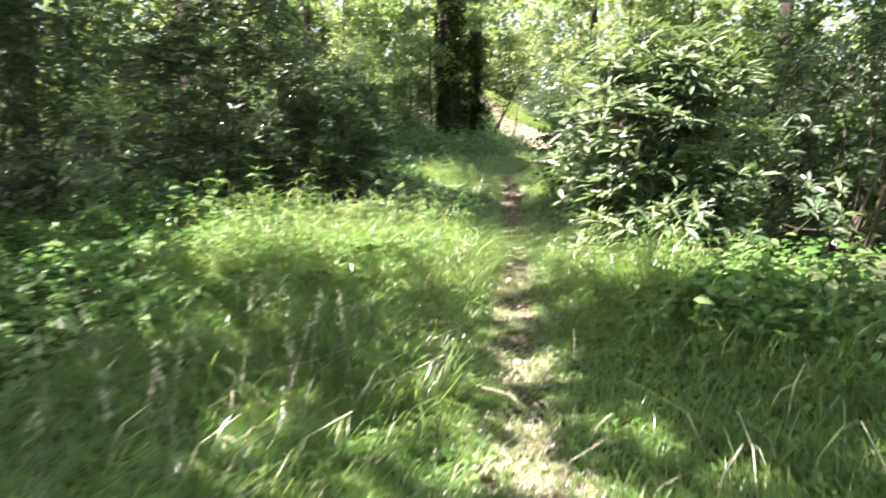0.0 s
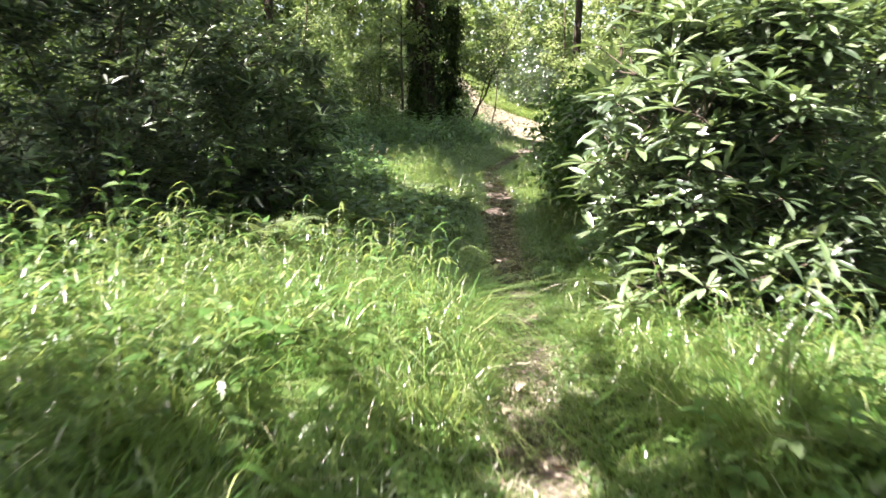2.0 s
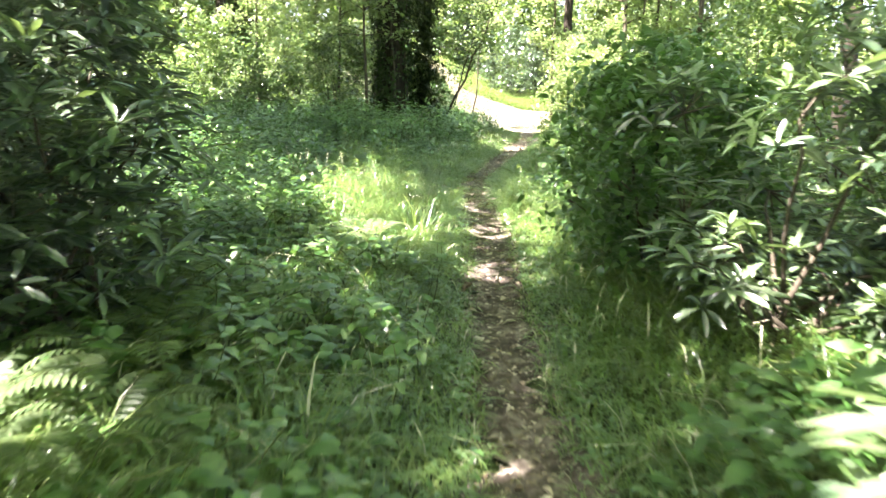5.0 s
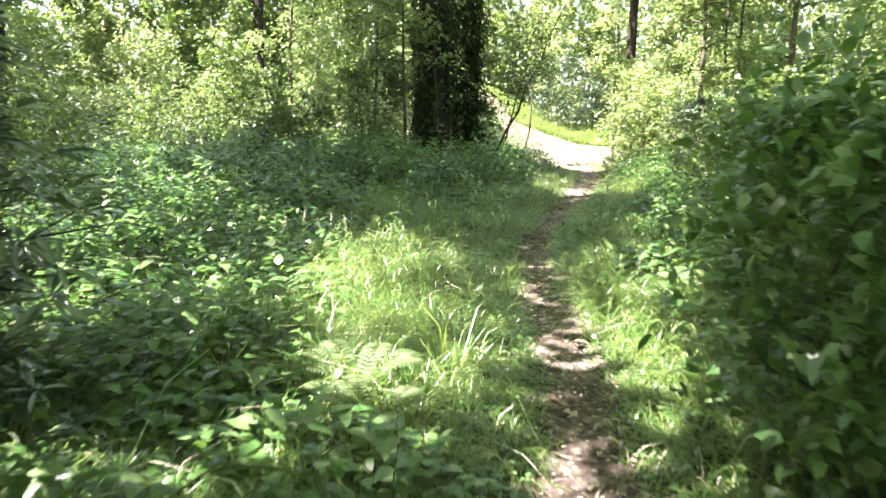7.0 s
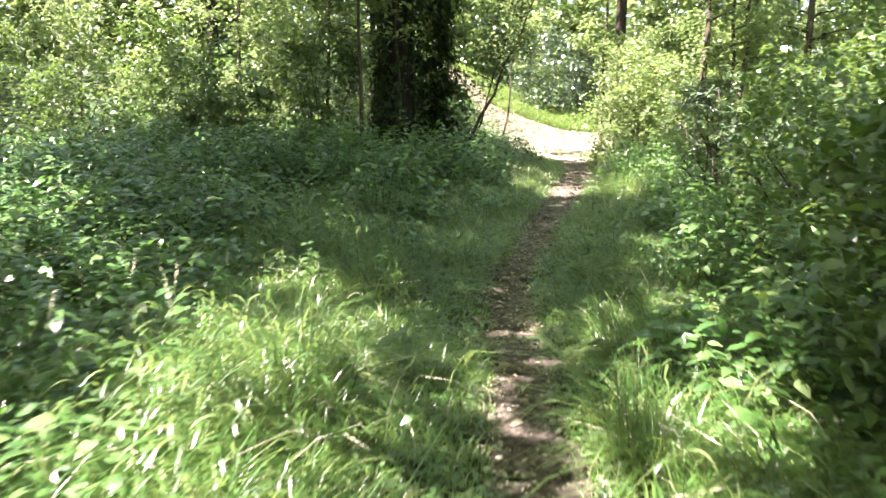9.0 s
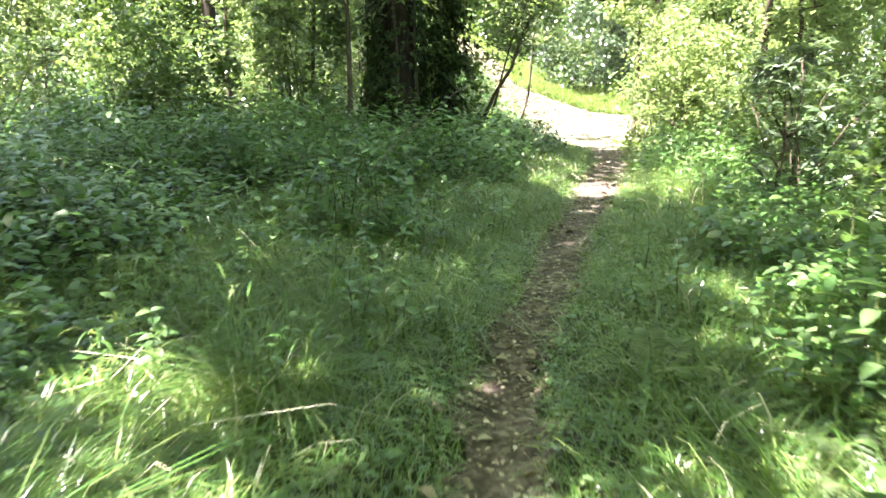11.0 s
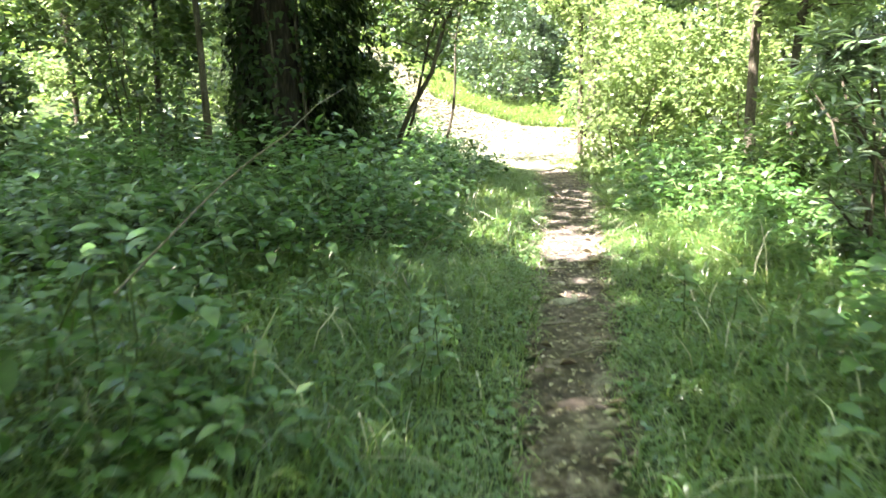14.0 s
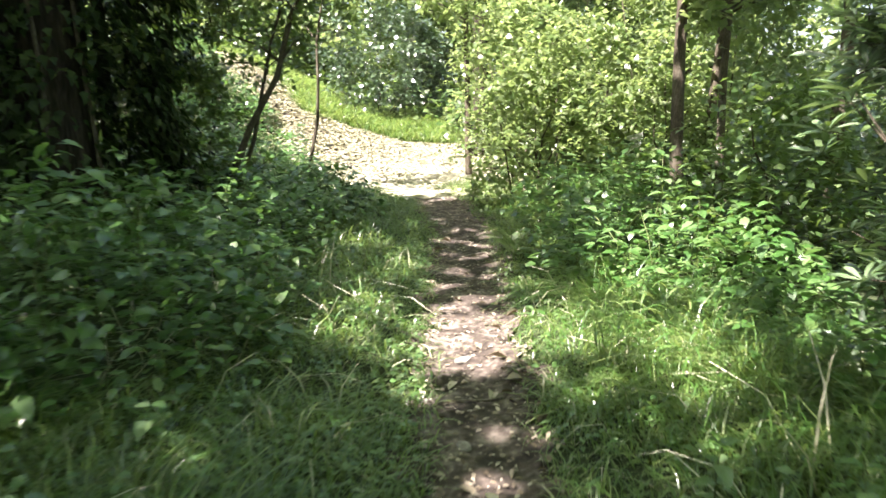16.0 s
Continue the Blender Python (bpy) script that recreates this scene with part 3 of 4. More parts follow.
for x, y, rx, ry, h, n in [(6.6, 8.6, 1.6, 1.5, 4.6, 2800), (8.2, 12.6, 1.8, 1.7, 5.4, 3000), (8.8, 17.6, 1.8, 1.8, 5.6, 3000), (-8.2, 9.2, 1.8, 1.8, 5.2, 2800), (-8.4, 14.2, 1.8, 1.8, 5.4, 2800), (6.8, 4.5, 1.6, 1.6, 4.6, 2400), (-8.6, 4.0, 1.7, 1.7, 4.8, 2400)]:
    shrub(x, y, rx, ry, h, n, "tall dark green thicket behind the shrubs", M_SHRUB, LITTLE, (0.14, 0.25), "thicket", "tall thickets beside the path", 5)
# the wood's inner edge all round
for i in range(58):
    if i < 38:
        a = i / 37
        x, y = -19 + 40 * a + rng.normal(0, 0.7), 45 + 12 * math.sin(math.pi * a) + rng.normal(0, 1.8)
        if abs(x - 3.5) < 4.5:
            y += 4.5
        h = rng.uniform(5.5, 9.5)
    elif i < 46:
        x, y, h = -12 + rng.normal(0, 1.2), 4 + 4.6 * (i - 38), rng.uniform(3.5, 5.5)
    elif i < 54:
        x, y, h = 12.8 + rng.normal(0, 1.0), 2 + 4.4 * (i - 46), rng.uniform(3.5, 5.5)
    else:
        # Four unseen shrubs behind the start, added to hold back sky light.
        x, y, h = -7 + 4.6 * (i - 54), -8.5 + rng.normal(0, 0.5), 4.0
    shrub(x, y, rng.uniform(1.6, 2.5), rng.uniform(1.5, 2.2), h, 2600 if i < 38 else 1200, "leafy undergrowth at the edge of the wood", M_SUNLEAF if i % 3 else M_SHRUB, LITTLE, (0.20, 0.36), "edge_shrub", "shrubs at the wood's edge", 3)


def far_woods():
    n = 44000
    a = np.where(rng.random(n) < 0.75, rng.normal(0, 0.5, n), rng.uniform(0, 2 * np.pi, n))
    r = rng.uniform(44, 62, n)
    z = rng.uniform(0, 1, n) ** 1.3 * 15
    at = np.stack([2 + r * np.sin(a), 20 + r * np.cos(a), z], 1)
    at[:, 2] += land(at[:, 0], at[:, 1])
    turn = frames(rng.normal(0, 1, (n, 3)), rng.normal(0, 0.6, (n, 3)) + (0, 0, 1))
    tagged(new("far_woods", tri_mesh("far_woods", *scatter(LITTLE, at, turn, rng.uniform(0.5, 0.95, n)), M_SUNLEAF)), "distant green foliage of the wood", "woods", kind="stuff")


far_woods()


# ivy round the old tree
def ivy():
    z0 = float(land(0.65, 31.0))
    plant = thing("ivy", (0.65, 31.0, z0), "dark ivy climbing and bushing round the old tree", "ivy")
    for k in range(7):
        a = k * 0.9 + 0.3
        zz = np.linspace(0, 5.5, 12)
        p = np.stack([0.50 * np.cos(a + 0.12 * np.sin(zz * 2 + k)), 0.50 * np.sin(a + 0.12 * np.sin(zz * 2 + k)), zz], 1)
        p[:3] *= np.array([[1.35, 1.35, 1], [1.15, 1.15, 1], [1.05, 1.05, 1]])
        part("vine", tri_mesh("vine", *tube(p, np.linspace(0.03, 0.01, 12), 6), M_STEM, True), plant)
    n = 11000
    a, z = rng.uniform(0, 6.28, n), 7 * rng.uniform(0, 1, n) ** 1.4
    keep = np.sin(a * 3 + z) + rng.normal(0, 0.6, n) > -0.1
    a, z = a[keep], z[keep]
    r = 0.50 + np.abs(rng.normal(0, 0.07, len(a))) + 0.35 * np.exp(-z / 0.4)
    at1 = np.stack([r * np.cos(a), r * np.sin(a), z], 1)
    m = 6500
    zz = 4.6 * rng.uniform(0, 1, m)
    wide = 0.16 + 0.30 * np.abs(np.sin(zz * 1.9 + 0.5))
    at2 = np.stack([0.98 + rng.normal(0, 1, m) * wide * 0.55, rng.normal(0, 1, m) * 0.25 + 0.15, zz], 1)
    at = np.concatenate([at1, at2])
    out = unit(at * (1, 1, 0) + rng.normal(0, 0.3, at.shape))
    turn = frames(out * 0.5 + (0, 0, -0.8) + rng.normal(0, 0.3, at.shape), out + (0, 0, 0.4))
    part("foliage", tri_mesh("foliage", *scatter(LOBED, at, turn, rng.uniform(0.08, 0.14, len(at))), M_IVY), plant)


ivy()


# ---------------------------------------------------------------- brambles and herbs
PATCHES = [(2.7, 37.4, 1.3, 1.6, 1.0), (1.7, 41.4, 1.6, 2.0, 1.1), (0.3, 45.2, 1.8, 2.0, 1.2), (2.6, 31.5, 1.0, 1.0, 1.1), (3.45, 32.7, 0.8, 0.9, 0.75), (-0.75, 6.5, 0.9, 0.8, 0.40), (-1.6, 5.3, 0.8, 0.8, 0.35), (1.9, 5.0, 0.7, 0.7, 0.4), (-2.6, 6.3, 1.2, 1.3, 0.45), (-3.2, 8.3, 1.5, 1.1, 0.75), (-2.2, 9.3, 0.8, 0.9, 0.5), (-1.3, 11.4, 1.2, 1.1, 0.45), (-0.9, 12.3, 0.8, 1.0, 0.4), (-1.2, 15.6, 1.3, 1.4, 0.5), (-2.4, 18.4, 1.7, 1.6, 0.7),
           (-2.6, 21.5, 2.1, 1.8, 0.8), (-1.7, 22.8, 1.3, 1.2, 0.55), (0.1, 26.0, 1.4, 1.5, 0.8), (-2.6, 25.6, 2.2, 2.2, 0.95), (1.5, 27.6, 1.3, 1.8, 0.95), (2.1, 30.1, 1.2, 1.4, 0.85), (-1.0, 28.6, 1.8, 1.6, 1.0),
           (-4.2, 30.5, 2.4, 2.4, 1.2), (2.6, 33.2, 1.6, 1.3, 0.8), (-0.9, 33.5, 2.2, 1.6, 1.0), (2.5, 5.5, 1.0, 1.2, 0.5), (2.2, 9.6, 0.7, 0.9, 0.55), (3.2, 17.0, 0.9, 1.5, 0.5), (4.2, 19.4, 1.0, 1.6, 0.7), (4.8, 22.4, 1.0, 1.6, 0.65),
           (-0.75, 14.4, 0.85, 0.9, 0.42), (-0.9, 17.6, 0.8, 0.9, 0.45), (0.0, 11.6, 0.65, 1.1, 0.38), (0.1, 13.1, 0.7, 0.7, 0.32), (-0.1, 9.7, 0.6, 0.8, 0.35), (5.6, 25.6, 0.8, 1.5, 0.5), (5.7, 28.0, 1.0, 1.6, 0.7), (6.5, 30.7, 1.0, 1.5, 0.95), (-0.9, 19.2, 0.8, 1.2, 0.42), (0.75, 22.9, 0.65, 0.6, 0.95), (-5.0, 24.5, 1.5, 1.8, 0.9), (0.2, 37.0, 2.5, 1.8, 0.9), (-3.6, 4.0, 1.3, 1.4, 0.5), (3.4, 3.2, 1.3, 1.5, 0.5)]


def bramble(x, y, rx, ry, h):
    plant = thing("bramble_patch", (x, y, float(land(x, y))), "low tangle of bramble and herbs with mid-green leaves", "bramble", "bramble patches in the undergrowth")
    n = int(1150 * rx * ry * (0.7 + 0.7 * h))
    a, q = rng.uniform(0, 6.28, n), np.sqrt(rng.uniform(0, 1, n)) * rng.normal(1, 0.1, n)
    px, py = rx * q * np.cos(a), ry * q * np.sin(a)
    top = h * np.sqrt(np.clip(1.08 - q * q * 0.85, 0.1, 1)) * (0.74 + 0.28 * swell(px + x, py + y, 2.6) + 0.20 * swell(px + x, py + y, 6.0))
    hz = top * (1 - 0.75 * rng.uniform(0, 1, n) ** 1.6)
    gx, gy = px + x, py + y
    clear = np.abs(gx - path_x(gy)) > half_w(gy) + 0.12 + 0.35 * hz
    at = np.stack([px, py, hz + land(gx, gy) - land(x, y)], 1)[clear]
    m = len(at)
    turn = frames(rng.normal(0, 1, (m, 3)) * (1, 1, 0.25) + (0, 0, -0.12), rng.normal(0, 0.22, (m, 3)) + (0, -0.12, 1))
    part("foliage", tri_mesh("foliage", *scatter(OVATE if y < 29 else LITTLE, at, turn, 0.055 + 0.10 * rng.uniform(0, 1, m) ** 1.6), M_HERB), plant)
    for k in range(6):
        b = rng.uniform(0, 6.28)
        s = rng.uniform(0.4, 0.9)
        p = bent((rng.normal(0, 0.2) * rx, rng.normal(0, 0.2) * ry, -0.03), (rx * s * math.cos(b), ry * s * math.sin(b), 0.35 * h), 7, 0.6 * h, 0.02)
        part("cane", tri_mesh("cane", *tube(p, np.linspace(0.006, 0.003, 7), 5), M_CANE, True), plant)


for spec in PATCHES:
    bramble(*spec)


def ground_cover():
    n = 48000
    x, y = rng.uniform(-10, 13, n), rng.uniform(0.5, 36, n)
    d = x - path_x(y)
    far = np.clip((np.abs(d) - 1.2) / 1.5, 0.16 * (np.abs(d) > 0.45), 1)
    keep = (far > rng.random(n) * 0.9)
    x, y, d, far = x[keep], y[keep], d[keep], far[keep]
    m = len(x)
    z = land(x, y) + (0.12 + 0.24 * far * (0.6 + 0.3 * swell(x, y, 1.5))) * rng.uniform(0.2, 1.2, m)
    turn = frames(rng.normal(0, 1, (m, 3)) * (1, 1, 0.25), rng.normal(0, 0.25, (m, 3)) + (0, -0.1, 1))
    tagged(new("ground_cover", tri_mesh("ground_cover", *scatter(LITTLE, np.stack([x, y, z], 1), turn, rng.uniform(0.08, 0.14, m) * (0.5 + 0.5 * far)), M_HERB)), "low green leaves covering the woodland floor", "plants", kind="stuff")
    n = 36000
    x, y = rng.uniform(-22, 26, n), rng.uniform(31, 58, n)
    keep = ~((x > -1.5 + (y < 38) * 4) & (x < 7.5) & (y > 33.5) & (y < 50)) & (np.abs(x - path_x(y)) > 2.2)
    x, y = x[keep], y[keep]
    m = len(x)
    z = land(x, y) + (0.75 + 0.3 * swell(x, y, 0.9)) * rng.uniform(0.1, 1.2, m)
    turn = frames(rng.normal(0, 1, (m, 3)) * (1, 1, 0.3), rng.normal(0, 0.3, (m, 3)) + (0, -0.2, 1))
    tagged(new("far_undergrowth", tri_mesh("far_undergrowth", *scatter(LITTLE, np.stack([x, y, z], 1), turn, rng.uniform(0.2, 0.38, m)), M_SHRUB)), "green undergrowth deeper in the wood", "plants", kind="stuff")


ground_cover()


# ---------------------------------------------------------------- grass
def blades(x, y, h, w, bend, away=None):
    """Curved tapering blades, rooted on the land."""
    n = len(x)
    a = rng.uniform(0, 2 * np.pi, n) if away is None else away
    lean = np.stack([np.cos(a), np.sin(a)], 1)
    face = a + np.pi / 2 + rng.normal(0, 0.5, n)
    wide = np.stack([np.cos(face), np.sin(face), np.zeros(n)], 1)
    root = np.stack([x, y, land(x, y) - 0.01], 1)
    s = np.array([0.0, 0.42, 0.76, 1.0])
    p = np.zeros((n, 4, 3))
    for i, t in enumerate(s):
        p[:, i, :2] = root[:, :2] + lean * (h * bend * (0.25 * t + 0.75 * t * t))[:, None]
        p[:, i, 2] = root[:, 2] + h * (t - 0.66 * np.minimum(bend, 1.25) * t * t * t)
    half = np.array([0.85, 1.0, 0.65])
    v = np.zeros((n, 7, 3))
    for i in range(3):
        off = wide * (w * half[i] * 0.5)[:, None]
        v[:, 2 * i], v[:, 2 * i + 1] = p[:, i] - off, p[:, i] + off
    v[:, 6] = p[:, 3]
    f = np.array([(0, 1, 3), (0, 3, 2), (2, 3, 5), (2, 5, 4), (4, 5, 6)])
    return v.reshape(-1, 3), (f[None] + (np.arange(n) * 7)[:, None, None]).reshape(-1, 3)


def verge(name, count, y0, y1, reach_l, reach_r, tall, label, mat=M_GRASS, pale=False):
    y = rng.uniform(y0, y1, count)
    side = np.where(rng.random(count) < reach_l / (reach_l + reach_r), -1, 1)
    reach = np.where(side < 0, reach_l, reach_r)
    d = reach * rng.uniform(0, 1, count) ** 1.15
    x = path_x(y) + side * (half_w(y) * rng.uniform(0.72, 1.05, count) + d)
    patchy = 0.5 + 0.5 * np.clip(swell(x, y, 1.9) * 0.6 + 0.3, -0.6, 1)
    h = (0.07 + tall * np.clip(d / 0.7, 0.12, 1) * (0.55 + 0.6 * patchy)) * rng.uniform(0.35, 1.45, count)
    keep = rng.random(count) < 0.35 + 0.65 * patchy
    x, y, h, d = x[keep], y[keep], h[keep], d[keep]
    n = len(x)
    tagged(new(name, tri_mesh(name, *blades(x, y, h, rng.uniform(0.004, 0.0125, n), rng.uniform(0.4, 1.8, n)), mat)), label, "grass", kind="stuff")


verge("grass", 84000, 1.2, 13, 2.4, 1.9, 0.24, "long soft green grass on the path's verges")
verge("grass", 98000, 13, 26, 3.1, 1.9, 0.22, "green grass on the path's verges")
verge("grass", 20000, 26, 36, 1.4, 1.2, 0.20, "green grass on the path's verges")
verge("pale_grass", 2000, 2, 30, 2.0, 1.2, 0.42, "pale flowering grass stalks among the green", M_STRAW_GLARE)


def path_grass():
    n = 14000
    y = np.concatenate([rng.uniform(1.5, 7.2, n * 2 // 3), rng.uniform(7.2, 30, n - n * 2 // 3)])
    s = rng.normal(0, 1, n)
    s = np.sign(s) * np.clip(np.abs(s), 0.15, 1.6)
    x = path_x(y) + s * half_w(y)
    keep = (np.abs(s) > 0.7) | ((y < 6.8) & (swell(x, y, 2.4) > -0.1))
    x, y = x[keep], y[keep]
    m = len(x)
    for name, mat, k in (("grass", M_GRASS, slice(0, m * 2 // 3)), ("pale_grass", M_STRAW_GLARE, slice(m * 2 // 3, m))):
        q = len(x[k])
        o = rng.permutation(m)[k]
        tagged(new(name, tri_mesh(name, *blades(x[o], y[o], rng.uniform(0.05, 0.14, q), rng.uniform(0.003, 0.006, q), rng.uniform(0.6, 1.6, q)), mat)), "short trodden grass along the path", "grass", kind="stuff")


path_grass()


def glade_grass():
    n = 74000
    x, y = rng.uniform(-1.5, 8.2, n), rng.uniform(34.6, 49, n)
    h = rng.uniform(0.2, 0.55, n)
    track = np.interp(y, [34, 37, 41, 46, 52], [5.3, 5.2, 4.0, 2.2, 0.0])
    edge = 0.3 * swell(x, y, 1.0)
    near = (x > track - 0.5 + edge) | (rng.random(n) < 0.2)
    x, y, h, track, edge = x[near], y[near], h[near], track[near], edge[near]
    # Near-white straw paints the sun's glare on this part of the glade.
    pale = (x > track - 0.6 + edge) & (y < 43.5 - 0.5 * (x - track)) | (x < track + 1.2 + edge)
    for name, mat, k in (("grass", M_GRASS, ~pale), ("pale_grass", M_STRAW_GLARE, pale)):
        q = int(k.sum())
        low = 0.24 if mat is M_STRAW_GLARE else 1.0
        tagged(new(name, tri_mesh(name, *blades(x[k], y[k], h[k] * low, rng.uniform(0.014, 0.028, q) / low, rng.uniform(0.9, 1.7, q) * (0.6 + 0.4 / low) / 1.3), mat)), "grass of the sunny glade, its pale side painted as glare", "grass", kind="stuff")


glade_grass()


def tussock_mesh(n, spread, tall, mat=M_GRASS):
    a, q = rng.uniform(0, 6.28, n), np.sqrt(rng.uniform(0, 1, n)) * spread
    keepland = land(0.0, 200.0)
    v, f = blades(q * np.cos(a), q * np.sin(a) + 200.0, rng.uniform(0.3, 1.15, n) * tall, rng.uniform(0.0025, 0.0085, n), rng.uniform(0.6, 2.0, n), a + rng.normal(0, 1.1, n))
    v[:, 1] -= 200.0
    v[:, 2] -= keepland
    return tri_mesh("blades", v, f, mat)


def tussocks():
    kinds = [tussock_mesh(150, 0.16, 0.58), tussock_mesh(150, 0.24, 0.46), tussock_mesh(90, 0.14, 0.72)]
    dry = tussock_mesh(6, 0.12, 0.5, M_STRAW_GLARE)
    spots = []
    for cx, cy, rx, ry, n in [(-0.9, 6.9, 1.5, 1.2, 76), (0.3, 17.4, 0.9, 1.2, 18), (-0.5, 4.6, 1.3, 1.2, 20), (1.75, 6.4, 0.5, 0.9, 12), (2.4, 16.6, 0.5, 1.5, 14), (0.0, 14.9, 0.8, 0.8, 10), (4.9, 26.3, 0.4, 1.2, 12), (0.9, 20.2, 0.7, 1.2, 10)]:
        for _ in range(n):
            a, q = rng.uniform(0, 6.28), math.sqrt(rng.uniform(0, 1))
            spots.append((cx + rx * q * math.cos(a), cy + ry * q * math.sin(a)))
    for i, (x, y) in enumerate(spots):
        if abs(x - path_x(y)) < half_w(y) + 0.2:
            continue
        t = thing("grass_tussock", (x, y, 0), "arching tussock of long green grass", "grass", "grass tussocks on the verge")
        part("tuft", kinds[i % 3], t)["kind"] = "stuff"
        part("dry_tuft", dry, t, "dry straw-coloured blades")["kind"] = "stuff"
        t.matrix_basis = pose(x, y, float(land(x, y)), 0, 0, rng.uniform(0, 360)) @ Matrix.Scale(rng.uniform(0.75, 1.2), 4)


tussocks()


def leafy_grass_mesh(stalks, spread, tall):
    """Upright grass stalks with long blades that arch outwards from them."""
    pieces = []
    for _ in range(stalks):
        a, q = rng.uniform(0, 6.28), spread * math.sqrt(rng.uniform(0, 1))
        h = tall * rng.uniform(0.6, 1.1)
        foot = np.array([q * math.cos(a), q * math.sin(a), -0.01])
        top = foot + (0.16 * h * math.cos(a), 0.16 * h * math.sin(a), h)
        pieces.append(tube(bent(foot, top, 4, 0, 0.006), (0.0022, 0.002, 0.0016, 0.001), 3))
        for k in range(6):
            s = 0.25 + 0.75 * k / 5
            b = rng.uniform(0, 6.28)
            ln = rng.uniform(0.16, 0.30) * (1.1 - 0.35 * s)
            w = rng.uniform(0.0035, 0.0065)
            t = np.linspace(0, 1, 6)
            rise = rng.uniform(0.35, 0.9)
            out = ln * (0.85 * t)
            up = ln * (rise * t - (rise + rng.uniform(0.0, 0.35)) * t ** 2.4 * 0.9)
            mid = (foot * (1 - s) + top * s) + np.stack([out * math.cos(b), out * math.sin(b), up], 1)
            half = (w * np.array([0.55, 0.95, 1.0, 0.85, 0.5, 0.05]))[:, None] * np.array([-math.sin(b), math.cos(b), 0.25])
            v = np.concatenate([mid - half, mid + half])
            f = [tri for i in range(5) for tri in ((i, i + 6, i + 7), (i, i + 7, i + 1))]
            pieces.append((v, np.array(f)))
    return tri_mesh("blades", *joined(pieces), M_GRASS)


def leafy_grass():
    kinds = [leafy_grass_mesh(10, 0.18, 0.62), leafy_grass_mesh(11, 0.20, 0.48), leafy_grass_mesh(9, 0.16, 0.36)]
    for cx, cy, rx, ry, n, big in [(-0.9, 7.5, 1.5, 0.6, 24, 0), (-0.7, 6.3, 1.3, 0.9, 30, 1), (1.75, 6.5, 0.6, 0.9, 16, 2), (-0.4, 4.6, 1.0, 1.0, 16, 2), (0.2, 16.6, 0.8, 1.3, 18, 2), (2.1, 15.2, 0.35, 1.2, 12, 2), (0.2, 20.4, 0.9, 1.5, 14, 2), (4.6, 25.8, 0.4, 1.0, 8, 2)]:
        for i in range(n):
            a, q = rng.uniform(0, 6.28), math.sqrt(rng.uniform(0, 1))
            x, y = cx + rx * q * math.cos(a), cy + ry * q * math.sin(a)
            if abs(x - path_x(y)) < half_w(y) + 0.22:
                continue
            t = thing("leafy_grass", (x, y, 0), "tall leafy grass with arching green blades", "grass", "leafy grass on the verge")
            part("stalks", kinds[big if i % 3 else (big + 1) % 3], t)["kind"] = "stuff"
            t.matrix_basis = pose(x, y, float(land(x, y)), rng.normal(0, 4), rng.normal(0, 4), rng.uniform(0, 360)) @ Matrix.Scale(rng.uniform(0.8, 1.15), 4)


leafy_grass()


def low_herbs():
    """Small leaves low among the verge's grass."""
    n = 30000
    y = rng.uniform(1.5, 30, n)
    d = rng.uniform(0, 1, n) ** 1.2 * 1.7
    x = path_x(y) + np.where(rng.random(n) < 0.55, -1, 1) * (half_w(y) * 1.05 + d)
    keep = swell(x, y, 2.1) > -0.45
    x, y, d = x[keep], y[keep], d[keep]
    m = len(x)
    z = land(x, y) + rng.uniform(0.02, 0.07, m) + 0.13 * np.clip(d, 0, 1) * rng.uniform(0, 1, m)
    turn = frames(rng.normal(0, 1, (m, 3)) * (1, 1, 0.2), rng.normal(0, 0.25, (m, 3)) + (0, 0, 1))
    tagged(new("low_herbs", tri_mesh("low_herbs", *scatter(LITTLE, np.stack([x, y, z], 1), turn, rng.uniform(0.025, 0.06, m)), M_NETTLE)), "small low green leaves among the grass", "plants", kind="stuff")


low_herbs()


# ---------------------------------------------------------------- ferns, nettles and the like
def fern(x, y, size, fronds, turn0=0.0):
    plant = thing("fern", (x, y, float(land(x, y))), "bright green fern with arching feathery fronds", "fern", "ferns beside the path")
    for k in range(fronds):
        a = turn0 + k * 2 * math.pi / fronds + rng.normal(0, 0.2)
        s = np.linspace(0, 1, 22)
        ln = size * rng.uniform(0.85, 1.1)
        spine = np.stack([np.cos(a) * ln * 0.85 * s, np.sin(a) * ln * 0.85 * s, ln * (0.95 * s - 0.62 * s * s * s)], 1)
        tan = unit(np.gradient(spine, axis=0))
        side = unit(np.cross(tan, (0, 0, 1.0)))
        up = np.cross(side, tan)
        prof = np.clip(np.sin(np.pi * (0.12 + 0.88 * s)) ** 0.8, 0.06, 1) * ln * 0.20
        at = np.concatenate([spine[3:], spine[3:]])
        along = np.concatenate([side[3:] + 0.35 * tan[3:], -side[3:] + 0.35 * tan[3:]])
        pv = scatter(LONG_LEAF, at, frames(along, np.concatenate([up[3:], up[3:]])), np.concatenate([prof[3:], prof[3:]]))
        frond = part("frond", tri_mesh("frond", *joined([pv]), M_FERN), plant)
        frond["kind"] = "stuff"
        part("spine", tri_mesh("spine", *tube(spine, np.linspace(0.004, 0.001, 22), 4), M_CANE), frond)


